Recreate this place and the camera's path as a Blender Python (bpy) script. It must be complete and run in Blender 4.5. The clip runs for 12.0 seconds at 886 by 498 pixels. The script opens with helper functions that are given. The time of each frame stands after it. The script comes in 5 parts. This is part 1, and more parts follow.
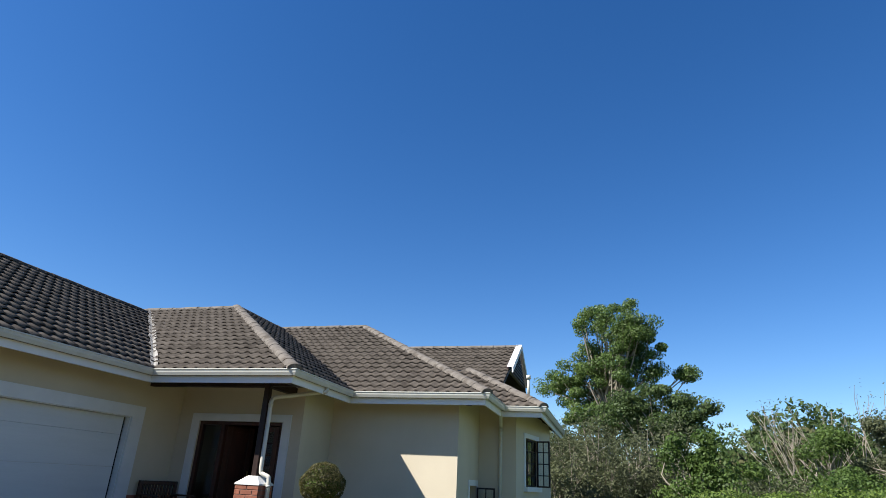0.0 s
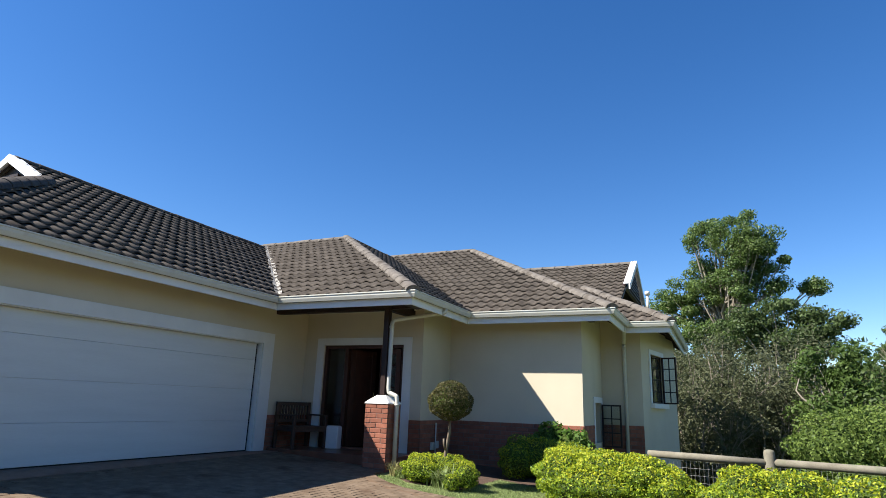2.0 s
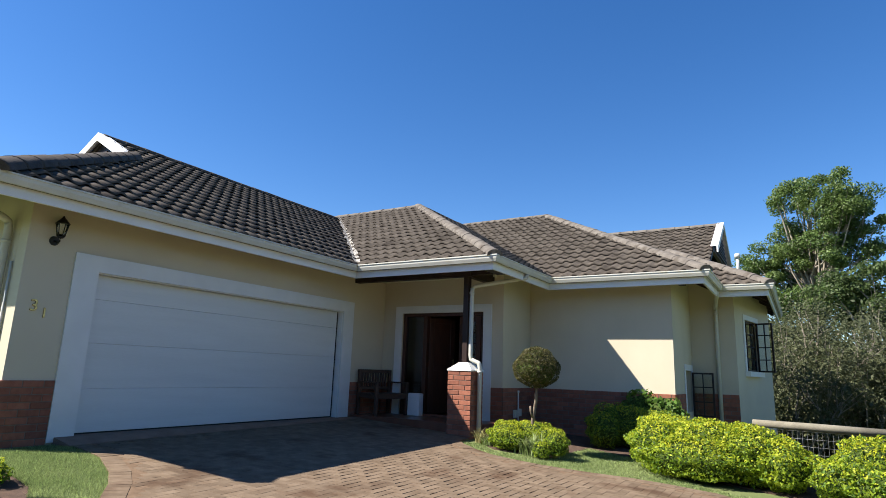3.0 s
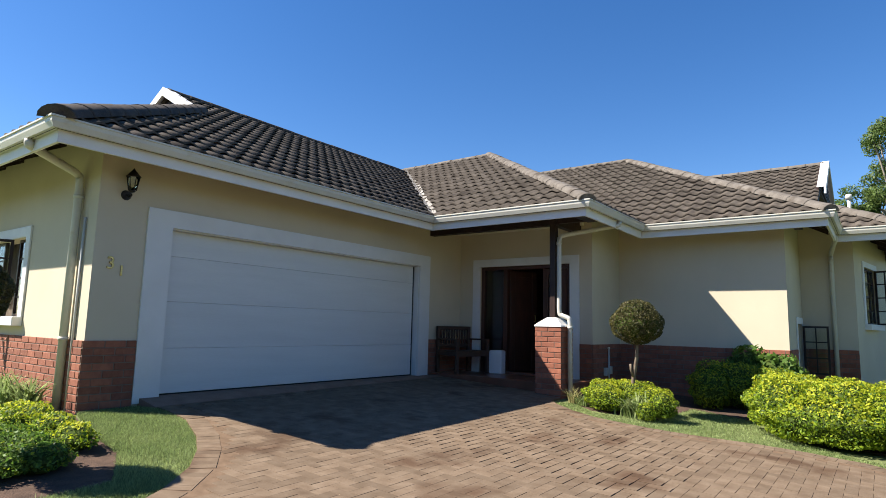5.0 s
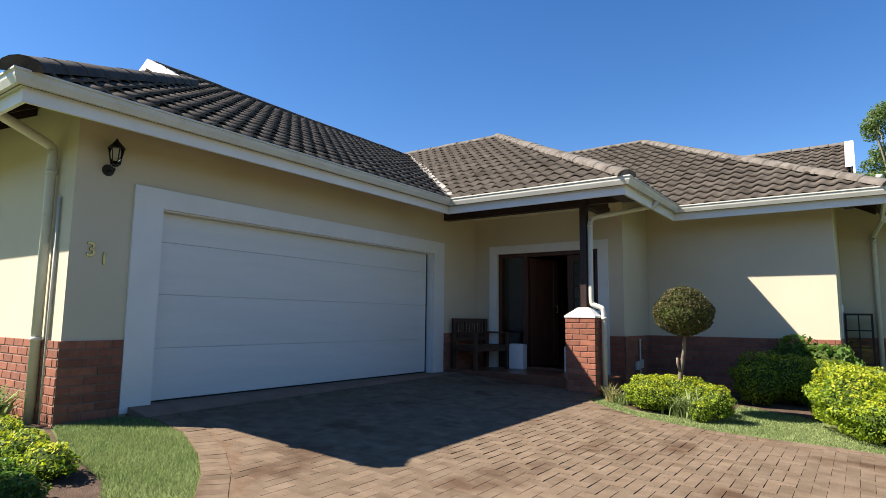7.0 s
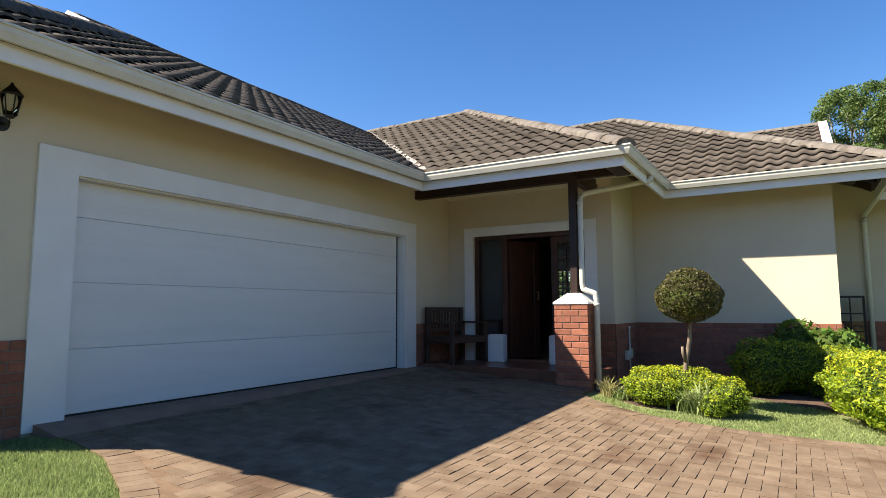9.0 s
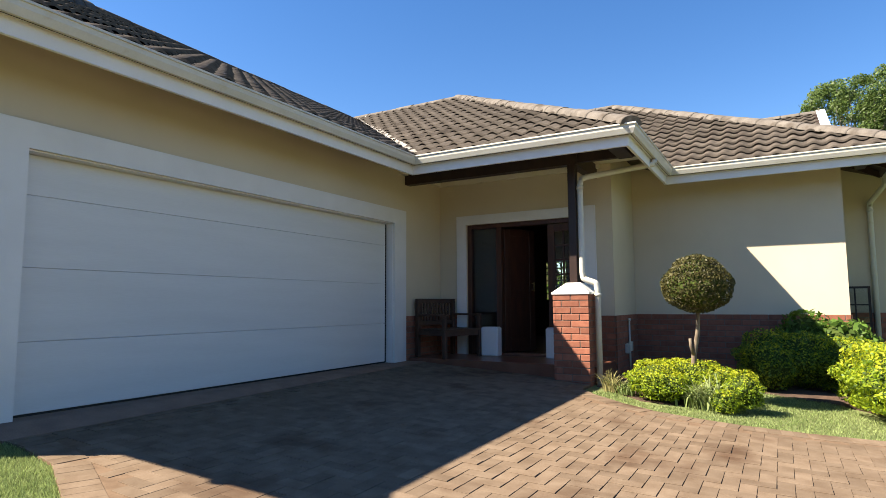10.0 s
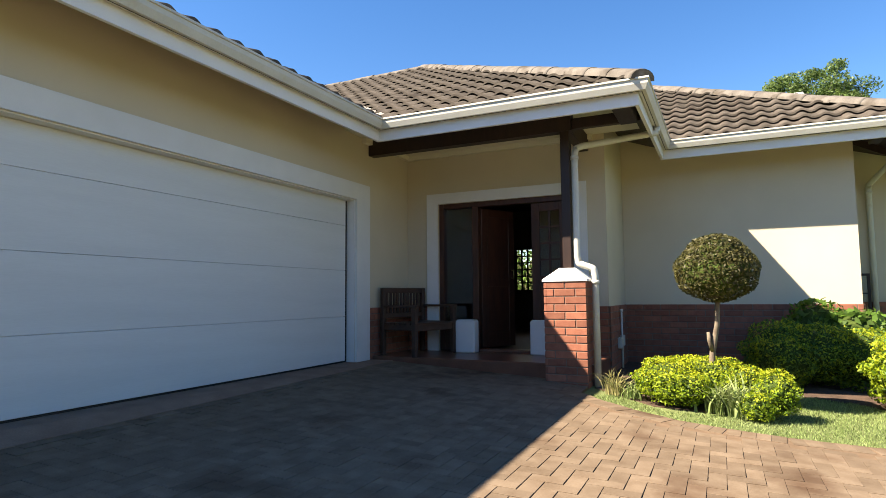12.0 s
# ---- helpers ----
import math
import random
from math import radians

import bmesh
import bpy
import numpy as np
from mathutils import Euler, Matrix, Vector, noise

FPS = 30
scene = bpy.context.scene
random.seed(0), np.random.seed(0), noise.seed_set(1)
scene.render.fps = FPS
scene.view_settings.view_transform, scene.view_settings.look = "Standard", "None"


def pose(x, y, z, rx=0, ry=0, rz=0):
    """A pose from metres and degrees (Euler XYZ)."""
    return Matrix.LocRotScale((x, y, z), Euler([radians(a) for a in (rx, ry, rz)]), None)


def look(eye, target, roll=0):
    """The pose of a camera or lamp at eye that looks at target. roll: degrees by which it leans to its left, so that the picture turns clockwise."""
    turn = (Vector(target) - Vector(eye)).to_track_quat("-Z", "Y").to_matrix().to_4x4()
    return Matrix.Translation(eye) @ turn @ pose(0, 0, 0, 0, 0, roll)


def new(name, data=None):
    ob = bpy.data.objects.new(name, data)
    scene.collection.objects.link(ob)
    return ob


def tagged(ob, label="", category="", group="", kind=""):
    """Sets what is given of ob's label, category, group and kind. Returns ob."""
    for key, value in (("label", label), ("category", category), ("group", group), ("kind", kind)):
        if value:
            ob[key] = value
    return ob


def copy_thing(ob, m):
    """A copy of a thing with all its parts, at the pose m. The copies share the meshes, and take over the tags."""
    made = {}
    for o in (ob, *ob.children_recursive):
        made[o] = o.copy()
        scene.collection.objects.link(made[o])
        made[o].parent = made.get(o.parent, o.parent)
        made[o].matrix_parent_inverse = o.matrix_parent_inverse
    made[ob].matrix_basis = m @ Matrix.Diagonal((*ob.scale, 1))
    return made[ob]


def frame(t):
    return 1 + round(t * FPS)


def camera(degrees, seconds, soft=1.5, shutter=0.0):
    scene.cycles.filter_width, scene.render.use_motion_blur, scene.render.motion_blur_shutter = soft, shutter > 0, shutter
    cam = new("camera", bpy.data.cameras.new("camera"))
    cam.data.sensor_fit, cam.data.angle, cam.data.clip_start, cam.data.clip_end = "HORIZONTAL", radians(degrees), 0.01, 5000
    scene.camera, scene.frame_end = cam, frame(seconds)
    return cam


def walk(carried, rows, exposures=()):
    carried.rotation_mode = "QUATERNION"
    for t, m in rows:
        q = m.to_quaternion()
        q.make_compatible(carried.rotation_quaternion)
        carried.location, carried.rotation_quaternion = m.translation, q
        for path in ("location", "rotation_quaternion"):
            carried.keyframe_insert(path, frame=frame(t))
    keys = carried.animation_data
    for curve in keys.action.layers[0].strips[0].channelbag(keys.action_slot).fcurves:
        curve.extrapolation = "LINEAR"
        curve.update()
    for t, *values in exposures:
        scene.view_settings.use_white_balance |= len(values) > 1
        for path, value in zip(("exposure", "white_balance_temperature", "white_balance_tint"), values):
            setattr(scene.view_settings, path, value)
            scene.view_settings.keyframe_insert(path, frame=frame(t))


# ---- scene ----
cam = camera(74.0, 12.0, soft=0.75)
PATH = [
    (0, (0.67, -0.563, 1.366), (0.162, 1.222, 2.11), 2.9),
    (0.5, (0.536, -0.471, 1.341), (-0.057, 1.309, 2.035), 2.6),
    (1, (0.39, -0.367, 1.304), (-0.273, 1.41, 1.94), 2.3),
    (1.5, (0.268, -0.3, 1.289), (-0.461, 1.473, 1.859), 2.0),
    (2, (0.127, -0.14, 1.254), (-0.692, 1.613, 1.762), 2.0),
    (2.5, (-0.056, -0.035, 1.246), (-0.96, 1.692, 1.693), 1.9),
    (3, (-0.283, 0.031, 1.181), (-1.299, 1.704, 1.59), 2.0),
    (3.5, (-0.507, 0.092, 1.184), (-1.616, 1.714, 1.555), 2.0),
    (5.5, (-1.29, 0.549, 1.17), (-2.477, 2.14, 1.415), 1.3),
    (6, (-1.569, 0.634, 1.198), (-2.745, 2.233, 1.442), 1.1),
    (6.5, (-1.779, 0.734, 1.169), (-2.945, 2.34, 1.412), 0.9),
    (7, (-1.999, 0.889, 1.166), (-3.152, 2.505, 1.402), 0.7),
    (9, (-2.814, 1.571, 1.147), (-3.841, 3.275, 1.351), -0.2),
    (9.5, (-2.936, 1.767, 1.107), (-3.948, 3.481, 1.303), -0.3),
    (10, (-3.11, 1.956, 1.089), (-4.102, 3.682, 1.277), -0.3),
    (10.5, (-3.306, 2.145, 1.101), (-4.257, 3.896, 1.265), -0.3),
    (11, (-3.483, 2.407, 1.087), (-4.401, 4.177, 1.243), -0.5),
    (11.5, (-3.659, 2.634, 1.057), (-4.545, 4.42, 1.217), -0.5),
    (12, (-3.873, 2.877, 1.058), (-4.729, 4.678, 1.219), -0.5),
]
walk(cam, [(t, look(eye, target, roll)) for t, eye, target, roll in PATH],
     exposures=[(0, 1.0, 6500, 10), (2.5, 1.24, 6700, 11), (5.5, 1.25, 6950, 12), (6.5, 1.27, 7000, 12), (9.5, 1.6, 7600, 13), (12, 1.86, 7950, 12)])

# ---- world, sun ----
SUN_TO = Vector((-1.22, -1.0, 1.65)).normalized()
world = bpy.data.worlds.new("sky_world")
scene.world = world
world.use_nodes = True
wn = world.node_tree
sky = wn.nodes.new("ShaderNodeTexSky")
sky.sky_type = "NISHITA"
sky.sun_disc = False
sky.sun_elevation = math.asin(SUN_TO.z)
sky.sun_rotation = math.atan2(SUN_TO.x, SUN_TO.y)
sky.altitude = 800
sky.air_density = 1.0
sky.dust_density = 0.3
sky.ozone_density = 3.0
bg = wn.nodes["Background"]
bg.inputs[1].default_value = 0.081
rich = wn.nodes.new("ShaderNodeHueSaturation")
rich.inputs["Saturation"].default_value = 1.3
rich.inputs["Hue"].default_value = 0.507
wn.links.new(sky.outputs[0], rich.inputs["Color"])
wn.links.new(rich.outputs[0], bg.inputs[0])

sun = bpy.data.lights.new("sun", "SUN")
sun.energy = 5.0
sun.angle = radians(0.53)
sun.color = (1.0, 0.965, 0.905)
new("sun", sun).matrix_world = look((0, 0, 30), Vector((0, 0, 30)) - SUN_TO)

# ---- materials ----


def mat(name, c1, c2, scale=6.0, rough=0.7, fine=90.0, bump=0.25, dist=0.004, metal=0.0, rand="", amount=0.25, stain=None, spec=0.4, leaf=False, stretch=None):
    """Two-scale procedural surface in world metres. stain: (colour, scale, threshold)."""
    m = bpy.data.materials.new(name)
    m.use_nodes = True
    nt = m.node_tree
    b = nt.nodes["Principled BSDF"]
    link = nt.links.new
    geo = nt.nodes.new("ShaderNodeNewGeometry")
    place = geo.outputs["Position"]
    if stretch:
        mp = nt.nodes.new("ShaderNodeMapping")
        mp.inputs["Scale"].default_value = stretch
        link(place, mp.inputs["Vector"])
        place = mp.outputs[0]
    big = nt.nodes.new("ShaderNodeTexNoise")
    big.inputs["Scale"].default_value = scale
    big.inputs["Detail"].default_value = 4
    small = nt.nodes.new("ShaderNodeTexNoise")
    small.inputs["Scale"].default_value = fine
    small.inputs["Detail"].default_value = 2
    link(place, big.inputs["Vector"])
    link(place, small.inputs["Vector"])
    blend = nt.nodes.new("ShaderNodeMath")
    blend.operation = "MULTIPLY_ADD"
    link(small.outputs[0], blend.inputs[0])
    blend.inputs[1].default_value = 0.5
    link(big.outputs[0], blend.inputs[2])
    ramp = nt.nodes.new("ShaderNodeMapRange")
    ramp.inputs[1].default_value, ramp.inputs[2].default_value = 0.5, 1.0
    link(blend.outputs[0], ramp.inputs[0])
    mix = nt.nodes.new("ShaderNodeMix")
    mix.data_type = "RGBA"
    mix.inputs["A"].default_value = (*c1, 1)
    mix.inputs["B"].default_value = (*c2, 1)
    link(ramp.outputs[0], mix.inputs["Factor"])
    col = mix.outputs["Result"]
    if stain:
        sn = nt.nodes.new("ShaderNodeTexNoise")
        sn.inputs["Scale"].default_value = stain[1]
        sn.inputs["Detail"].default_value = 6
        link(place, sn.inputs["Vector"])
        sr = nt.nodes.new("ShaderNodeMapRange")
        sr.inputs[1].default_value, sr.inputs[2].default_value = stain[2], stain[2] + 0.14
        link(sn.outputs[0], sr.inputs[0])
        sm = nt.nodes.new("ShaderNodeMix")
        sm.data_type = "RGBA"
        link(sr.outputs[0], sm.inputs["Factor"])
        link(col, sm.inputs["A"])
        sm.inputs["B"].default_value = (*stain[0], 1)
        col = sm.outputs["Result"]
    if rand:
        src = geo.outputs["Random Per Island"]
        if rand == "object":
            src = nt.nodes.new("ShaderNodeObjectInfo").outputs["Random"]
        rr = nt.nodes.new("ShaderNodeMapRange")
        rr.inputs[3].default_value, rr.inputs[4].default_value = 1 - amount, 1 + amount
        link(src, rr.inputs[0])
        hsv = nt.nodes.new("ShaderNodeHueSaturation")
        link(rr.outputs[0], hsv.inputs["Value"])
        link(col, hsv.inputs["Color"])
        col = hsv.outputs[0]
    link(col, b.inputs["Base Color"])
    b.inputs["Roughness"].default_value = rough
    b.inputs["Metallic"].default_value = metal
    b.inputs["Specular IOR Level"].default_value = spec
    if bump:
        bp = nt.nodes.new("ShaderNodeBump")
        bp.inputs["Strength"].default_value = bump
        bp.inputs["Distance"].default_value = dist
        link(blend.outputs[0], bp.inputs["Height"])
        link(bp.outputs[0], b.inputs["Normal"])
    if leaf:
        tr = nt.nodes.new("ShaderNodeBsdfTranslucent")
        link(col, tr.inputs["Color"])
        ms = nt.nodes.new("ShaderNodeMixShader")
        ms.inputs[0].default_value = 0.45
        link(b.outputs[0], ms.inputs[1])
        link(tr.outputs[0], ms.inputs[2])
        link(ms.outputs[0], nt.nodes["Material Output"].inputs[0])
    return m


PLASTER = mat("cream_plaster", (0.555, 0.487, 0.36), (0.615, 0.542, 0.405), 1.4, 0.85, 160, 0.25, 0.003)
WHITE = mat("white_paint", (0.68, 0.68, 0.66), (0.75, 0.75, 0.73), 3, 0.55, 120, 0.12, 0.002)
GUTTER = mat("cream_white_gutter", (0.52, 0.51, 0.44), (0.6, 0.59, 0.52), 4, 0.4, 60, 0.06, 0.002, stain=((0.5, 0.46, 0.36), 7, 0.62))
DOORWHITE = mat("white_garage_panel", (0.63, 0.64, 0.62), (0.69, 0.7, 0.68), 2.0, 0.5, 40, 0.2, 0.003, stretch=(1, 0.35, 4))
BRICK = mat("red_face_brick", (0.225, 0.076, 0.046), (0.31, 0.118, 0.07), 14, 0.85, 120, 0.5, 0.004, rand="object", amount=0.22)
FLASHING = mat("pale_valley_mortar", (0.42, 0.4, 0.36), (0.6, 0.58, 0.53), 9, 0.8, 60, 0.6, 0.006, stain=((0.16, 0.13, 0.11), 5, 0.5))
MORTAR = mat("brick_mortar", (0.14, 0.1, 0.078), (0.21, 0.155, 0.122), 12, 0.95, 150, 0.4, 0.004)
TILE = mat("weathered_roof_tile", (0.06, 0.05, 0.041), (0.114, 0.097, 0.08), 5, 0.95, 70, 0.7, 0.006, rand="island", amount=0.14, stain=((0.045, 0.037, 0.03), 2.2, 0.57), spec=0.15)
TILE_ONE = mat("weathered_roof_tile_single", (0.06, 0.05, 0.041), (0.114, 0.097, 0.08), 5, 0.95, 70, 0.7, 0.006, rand="object", amount=0.14, stain=((0.045, 0.037, 0.03), 2.2, 0.57), spec=0.15)
RIDGE = mat("lichened_ridge_cap", (0.11, 0.096, 0.082), (0.19, 0.17, 0.146), 6, 0.95, 60, 0.8, 0.008, rand="island", amount=0.15, stain=((0.09, 0.075, 0.06), 4, 0.55), spec=0.15)
# Darker garage caps: mortar bed, with the hip's shaded side put into the colour.
DARKCAP = mat("dark_hip_mortar_shade", (0.05, 0.042, 0.036), (0.1, 0.085, 0.07), 5, 0.95, 50, 0.8, 0.01, spec=0.15)
TIMBER = mat("dark_stained_timber", (0.019, 0.009, 0.007), (0.034, 0.016, 0.011), 6, 0.5, 80, 0.3, 0.003, stretch=(3, 3, 0.6))
DOORWOOD = mat("mahogany_door_wood", (0.045, 0.016, 0.01), (0.085, 0.03, 0.017), 5, 0.4, 60, 0.25, 0.002, stretch=(4, 4, 0.5))
BENCHWOOD = mat("brown_bench_wood", (0.045, 0.021, 0.013), (0.08, 0.04, 0.025), 5, 0.55, 70, 0.3, 0.003)
PAVER = mat("clay_paver", (0.128, 0.09, 0.06), (0.188, 0.14, 0.098), 7, 0.9, 110, 0.5, 0.004, rand="object", amount=0.14, stain=((0.09, 0.056, 0.036), 1.5, 0.55), spec=0.08)
PAVER_J = mat("clay_paver_field", (0.128, 0.09, 0.06), (0.188, 0.14, 0.098), 7, 0.9, 110, 0.5, 0.004, rand="island", amount=0.14, stain=((0.09, 0.056, 0.036), 1.5, 0.55), spec=0.08)
SAND = mat("paving_joint_sand", (0.12, 0.08, 0.052), (0.19, 0.13, 0.086), 12, 1.0, 150, 0.4, 0.004, spec=0.08)
LAWN = mat("lawn_soil", (0.1, 0.128, 0.048), (0.165, 0.19, 0.08), 1.2, 1.0, 60, 0.6, 0.02, spec=0.1)
BLADE = mat("grass_blade", (0.19, 0.265, 0.09), (0.32, 0.38, 0.16), 1.5, 0.7, 40, 0, rand="island", amount=0.5, leaf=True, spec=0.2)
DRYBLADE = mat("dry_grass_blade", (0.28, 0.27, 0.1), (0.4, 0.36, 0.18), 3, 0.8, 40, 0, rand="island", amount=0.3, leaf=True, spec=0.2)
SOIL = mat("bed_soil", (0.05, 0.03, 0.02), (0.1, 0.06, 0.04), 10, 1.0, 80, 0.8, 0.02)
LEAF_Y = mat("yellow_green_leaf", (0.16, 0.275, 0.015), (0.36, 0.43, 0.028), 3.5, 0.62, 30, 0, rand="island", amount=0.25, leaf=True)
LEAF_YY = mat("new_growth_leaf", (0.34, 0.41, 0.026), (0.56, 0.56, 0.04), 5, 0.6, 30, 0, rand="island", amount=0.22, leaf=True)
LEAF_D = mat("deep_green_leaf", (0.06, 0.13, 0.02), (0.13, 0.23, 0.035), 4, 0.55, 30, 0, rand="island", amount=0.4, leaf=True)
LEAF_T = mat("topiary_olive_leaf", (0.055, 0.06, 0.018), (0.13, 0.115, 0.04), 9, 0.55, 40, 0, rand="island", amount=0.4, leaf=True)
LEAF_B = mat("eucalypt_leaf", (0.07, 0.125, 0.03), (0.14, 0.2, 0.055), 0.5, 0.5, 6, 0, rand="island", amount=0.4, leaf=True)
LEAF_K = mat("dark_canopy_leaf", (0.05, 0.085, 0.024), (0.1, 0.145, 0.045), 0.5, 0.6, 6, 0, rand="island", amount=0.4, leaf=True)
LEAF_M = mat("mid_green_tree_leaf", (0.06, 0.11, 0.022), (0.125, 0.19, 0.042), 0.6, 0.6, 6, 0, rand="island", amount=0.25, leaf=True)
LEAF_S = mat("soft_green_shrub_leaf", (0.11, 0.175, 0.03), (0.2, 0.27, 0.055), 1.5, 0.65, 12, 0, rand="island", amount=0.3, leaf=True)
LEAF_G = mat("grey_green_thicket_leaf", (0.07, 0.085, 0.036), (0.15, 0.165, 0.085), 0.7, 0.7, 6, 0, rand="island", amount=0.22, leaf=True)
TWIG = mat("grey_bark", (0.2, 0.17, 0.13), (0.33, 0.29, 0.23), 3, 0.9, 40, 0.4, 0.01)
BARK = mat("pale_topiary_bark", (0.12, 0.09, 0.065), (0.22, 0.18, 0.13), 14, 0.9, 90, 0.7, 0.006)
FENCEWOOD = mat("weathered_grey_timber", (0.13, 0.115, 0.085), (0.22, 0.2, 0.15), 5, 0.9, 60, 0.6, 0.006, stain=((0.12, 0.13, 0.08), 3, 0.58))
WIRE = mat("galvanised_wire", (0.3, 0.3, 0.28), (0.4, 0.4, 0.38), 10, 0.5, 60, 0, metal=0.7)
IRON = mat("black_iron", (0.012, 0.011, 0.01), (0.03, 0.027, 0.025), 12, 0.5, 90, 0.2, 0.002, metal=0.3)
BRASS = mat("dull_brass", (0.45, 0.33, 0.13), (0.6, 0.46, 0.2), 20, 0.4, 90, 0.1, 0.001, metal=0.8)
PORCHTILE = mat("polished_red_porch_floor", (0.14, 0.055, 0.034), (0.2, 0.082, 0.05), 4, 0.3, 60, 0.1, 0.002)
CEIL = mat("porch_ceiling_paint", (0.66, 0.63, 0.5), (0.72, 0.69, 0.56), 2, 0.8, 80, 0.1, 0.002)
# Rooms look unlit because this colour is dark: the shade is painted in.
ROOMWALL = mat("room_shade_paint", (0.12, 0.09, 0.065), (0.16, 0.125, 0.09), 2, 0.8, 80, 0.1, 0.002)
CONCRETE = mat("apron_concrete", (0.2, 0.13, 0.095), (0.28, 0.19, 0.14), 5, 0.9, 90, 0.4, 0.004, spec=0.08)


def glass_mat():
    m = bpy.data.materials.new("window_glass")
    m.use_nodes = True
    b = m.node_tree.nodes["Principled BSDF"]
    b.inputs["Base Color"].default_value = (0.9, 0.95, 0.95, 1)
    b.inputs["Roughness"].default_value = 0.02
    b.inputs["Transmission Weight"].default_value = 1.0
    b.inputs["IOR"].default_value = 1.45
    return m


GLASS = glass_mat()

# ---- mesh helpers ----


def put(name, bm, material, parent=None, label=""):
    me = bpy.data.meshes.new(name)
    bm.normal_update()
    bm.to_mesh(me)
    bm.free()
    me.materials.append(material)
    ob = new(name, me)
    if parent:
        ob.parent = parent
    if label:
        ob["label"] = label
    return ob


def thing(name, label, category, group="", kind=""):
    return tagged(new(name), label, category, group, kind)


def box(bm, lo, hi, bevel=0.0, m=None):
    """An upright box from corner to corner, with optional chamfered edges, moved by m."""
    lo, hi = Vector(lo), Vector(hi)
    vs = [bm.verts.new((x, y, z)) for z in (lo.z, hi.z) for y in (lo.y, hi.y) for x in (lo.x, hi.x)]
    fs = [bm.faces.new([vs[i] for i in q]) for q in ((0, 2, 3, 1), (4, 5, 7, 6), (0, 1, 5, 4), (1, 3, 7, 5), (3, 2, 6, 7), (2, 0, 4, 6))]
    if bevel:
        r = bmesh.ops.bevel(bm, geom=list({e for f in fs for e in f.edges}), offset=bevel, segments=1, affect="EDGES", profile=0.5)
        vs = list({v for f in r["faces"] for v in f.verts} | {v for v in vs if v.is_valid})
    if m is not None:
        bmesh.ops.transform(bm, matrix=m, verts=[v for v in vs if v.is_valid])
    return bm


def boxes(*pairs, bevel=0.0):
    bm = bmesh.new()
    for lo, hi in pairs:
        box(bm, lo, hi, bevel)
    return bm


def tube(bm, points, radii, sides=8, cap=True):
    """A round, tapering tube through points."""
    pts = [Vector(p) for p in points]
    if not hasattr(radii, "__len__"):
        radii = [radii] * len(pts)
    rings = []
    ref = Vector((0.31, 0.17, 0.93)).normalized()
    for i, p in enumerate(pts):
        d = (pts[min(i + 1, len(pts) - 1)] - pts[max(i - 1, 0)]).normalized()
        a = d.cross(ref if abs(d.dot(ref)) < 0.95 else Vector((1, 0, 0))).normalized()
        b = d.cross(a)
        rings.append([bm.verts.new(p + radii[i] * (math.cos(2 * math.pi * k / sides) * a + math.sin(2 * math.pi * k / sides) * b)) for k in range(sides)])
    for r, s in zip(rings, rings[1:]):
        for k in range(sides):
            f = bm.faces.new((r[k], r[(k + 1) % sides], s[(k + 1) % sides], s[k]))
            f.smooth = True
    if cap:
        bm.faces.new(rings[0][::-1])
        bm.faces.new(rings[-1])
    return bm


def prism(bm, poly, lo, hi):
    """A plan polygon (anticlockwise) extruded from height lo to hi; lo and hi may be functions of (x, y)."""
    fl = lo if callable(lo) else lambda x, y: lo
    fh = hi if callable(hi) else lambda x, y: hi
    a = [bm.verts.new((x, y, fl(x, y))) for x, y in poly]
    b = [bm.verts.new((x, y, fh(x, y))) for x, y in poly]
    bm.faces.new(a[::-1])
    bm.faces.new(b)
    n = len(poly)
    for i in range(n):
        bm.faces.new((a[i], a[(i + 1) % n], b[(i + 1) % n], b[i]))
    return bm


def smooth01(a, b, v):
    t = min(1.0, max(0.0, (v - a) / (b - a)))
    return t * t * (3 - 2 * t)


def gz(x, y):
    """Height of the ground: the drive climbs gently to the garage, and the land falls away past the fence."""
    z = 0.058 * (-min(max(x, -7.7), -1.0) - 4) + 0.012 * (min(max(y, 0.0), 12.0) - 6.5)
    past = y + 0.25 * max(x, 0)
    z -= 3.2 * smooth01(12.0, 24.0, past) * smooth01(-3.0, 0.5, x)
    far = math.hypot(x, y)
    return z + 6.0 * smooth01(90, 400, far)


def inside(poly, x, y):
    hit = False
    n = len(poly)
    for i in range(n):
        (x0, y0), (x1, y1) = poly[i], poly[(i + 1) % n]
        if (y0 > y) != (y1 > y) and x < (x1 - x0) * (y - y0) / (y1 - y0) + x0:
            hit = not hit
    return hit


# ---- ground ----
DRIVE = [(-7.966, 4.0), (-7.55, 4.02), (-7.0, 3.95), (-6.3, 3.66), (-5.85, 3.4), (-5.45, 3.1), (-5.1, 2.7), (-4.8, 2.2), (-4.55, 1.5), (-4.4, 0.5), (-4.2, -1), (-4.0, -7), (7, -7),
         (7, 4.8), (4, 5.7), (2, 6.4), (0.5, 7.25), (-0.5, 7.8), (-1.24, 8.2), (-1.8, 8.26), (-2.3, 8.22), (-2.9, 8.08), (-3.45, 8.02), (-3.86, 8.05), (-4.25, 8.13), (-4.6, 8.31), (-4.95, 8.58), (-5.2, 8.85), (-5.2, 9.425), (-7.966, 9.425)]


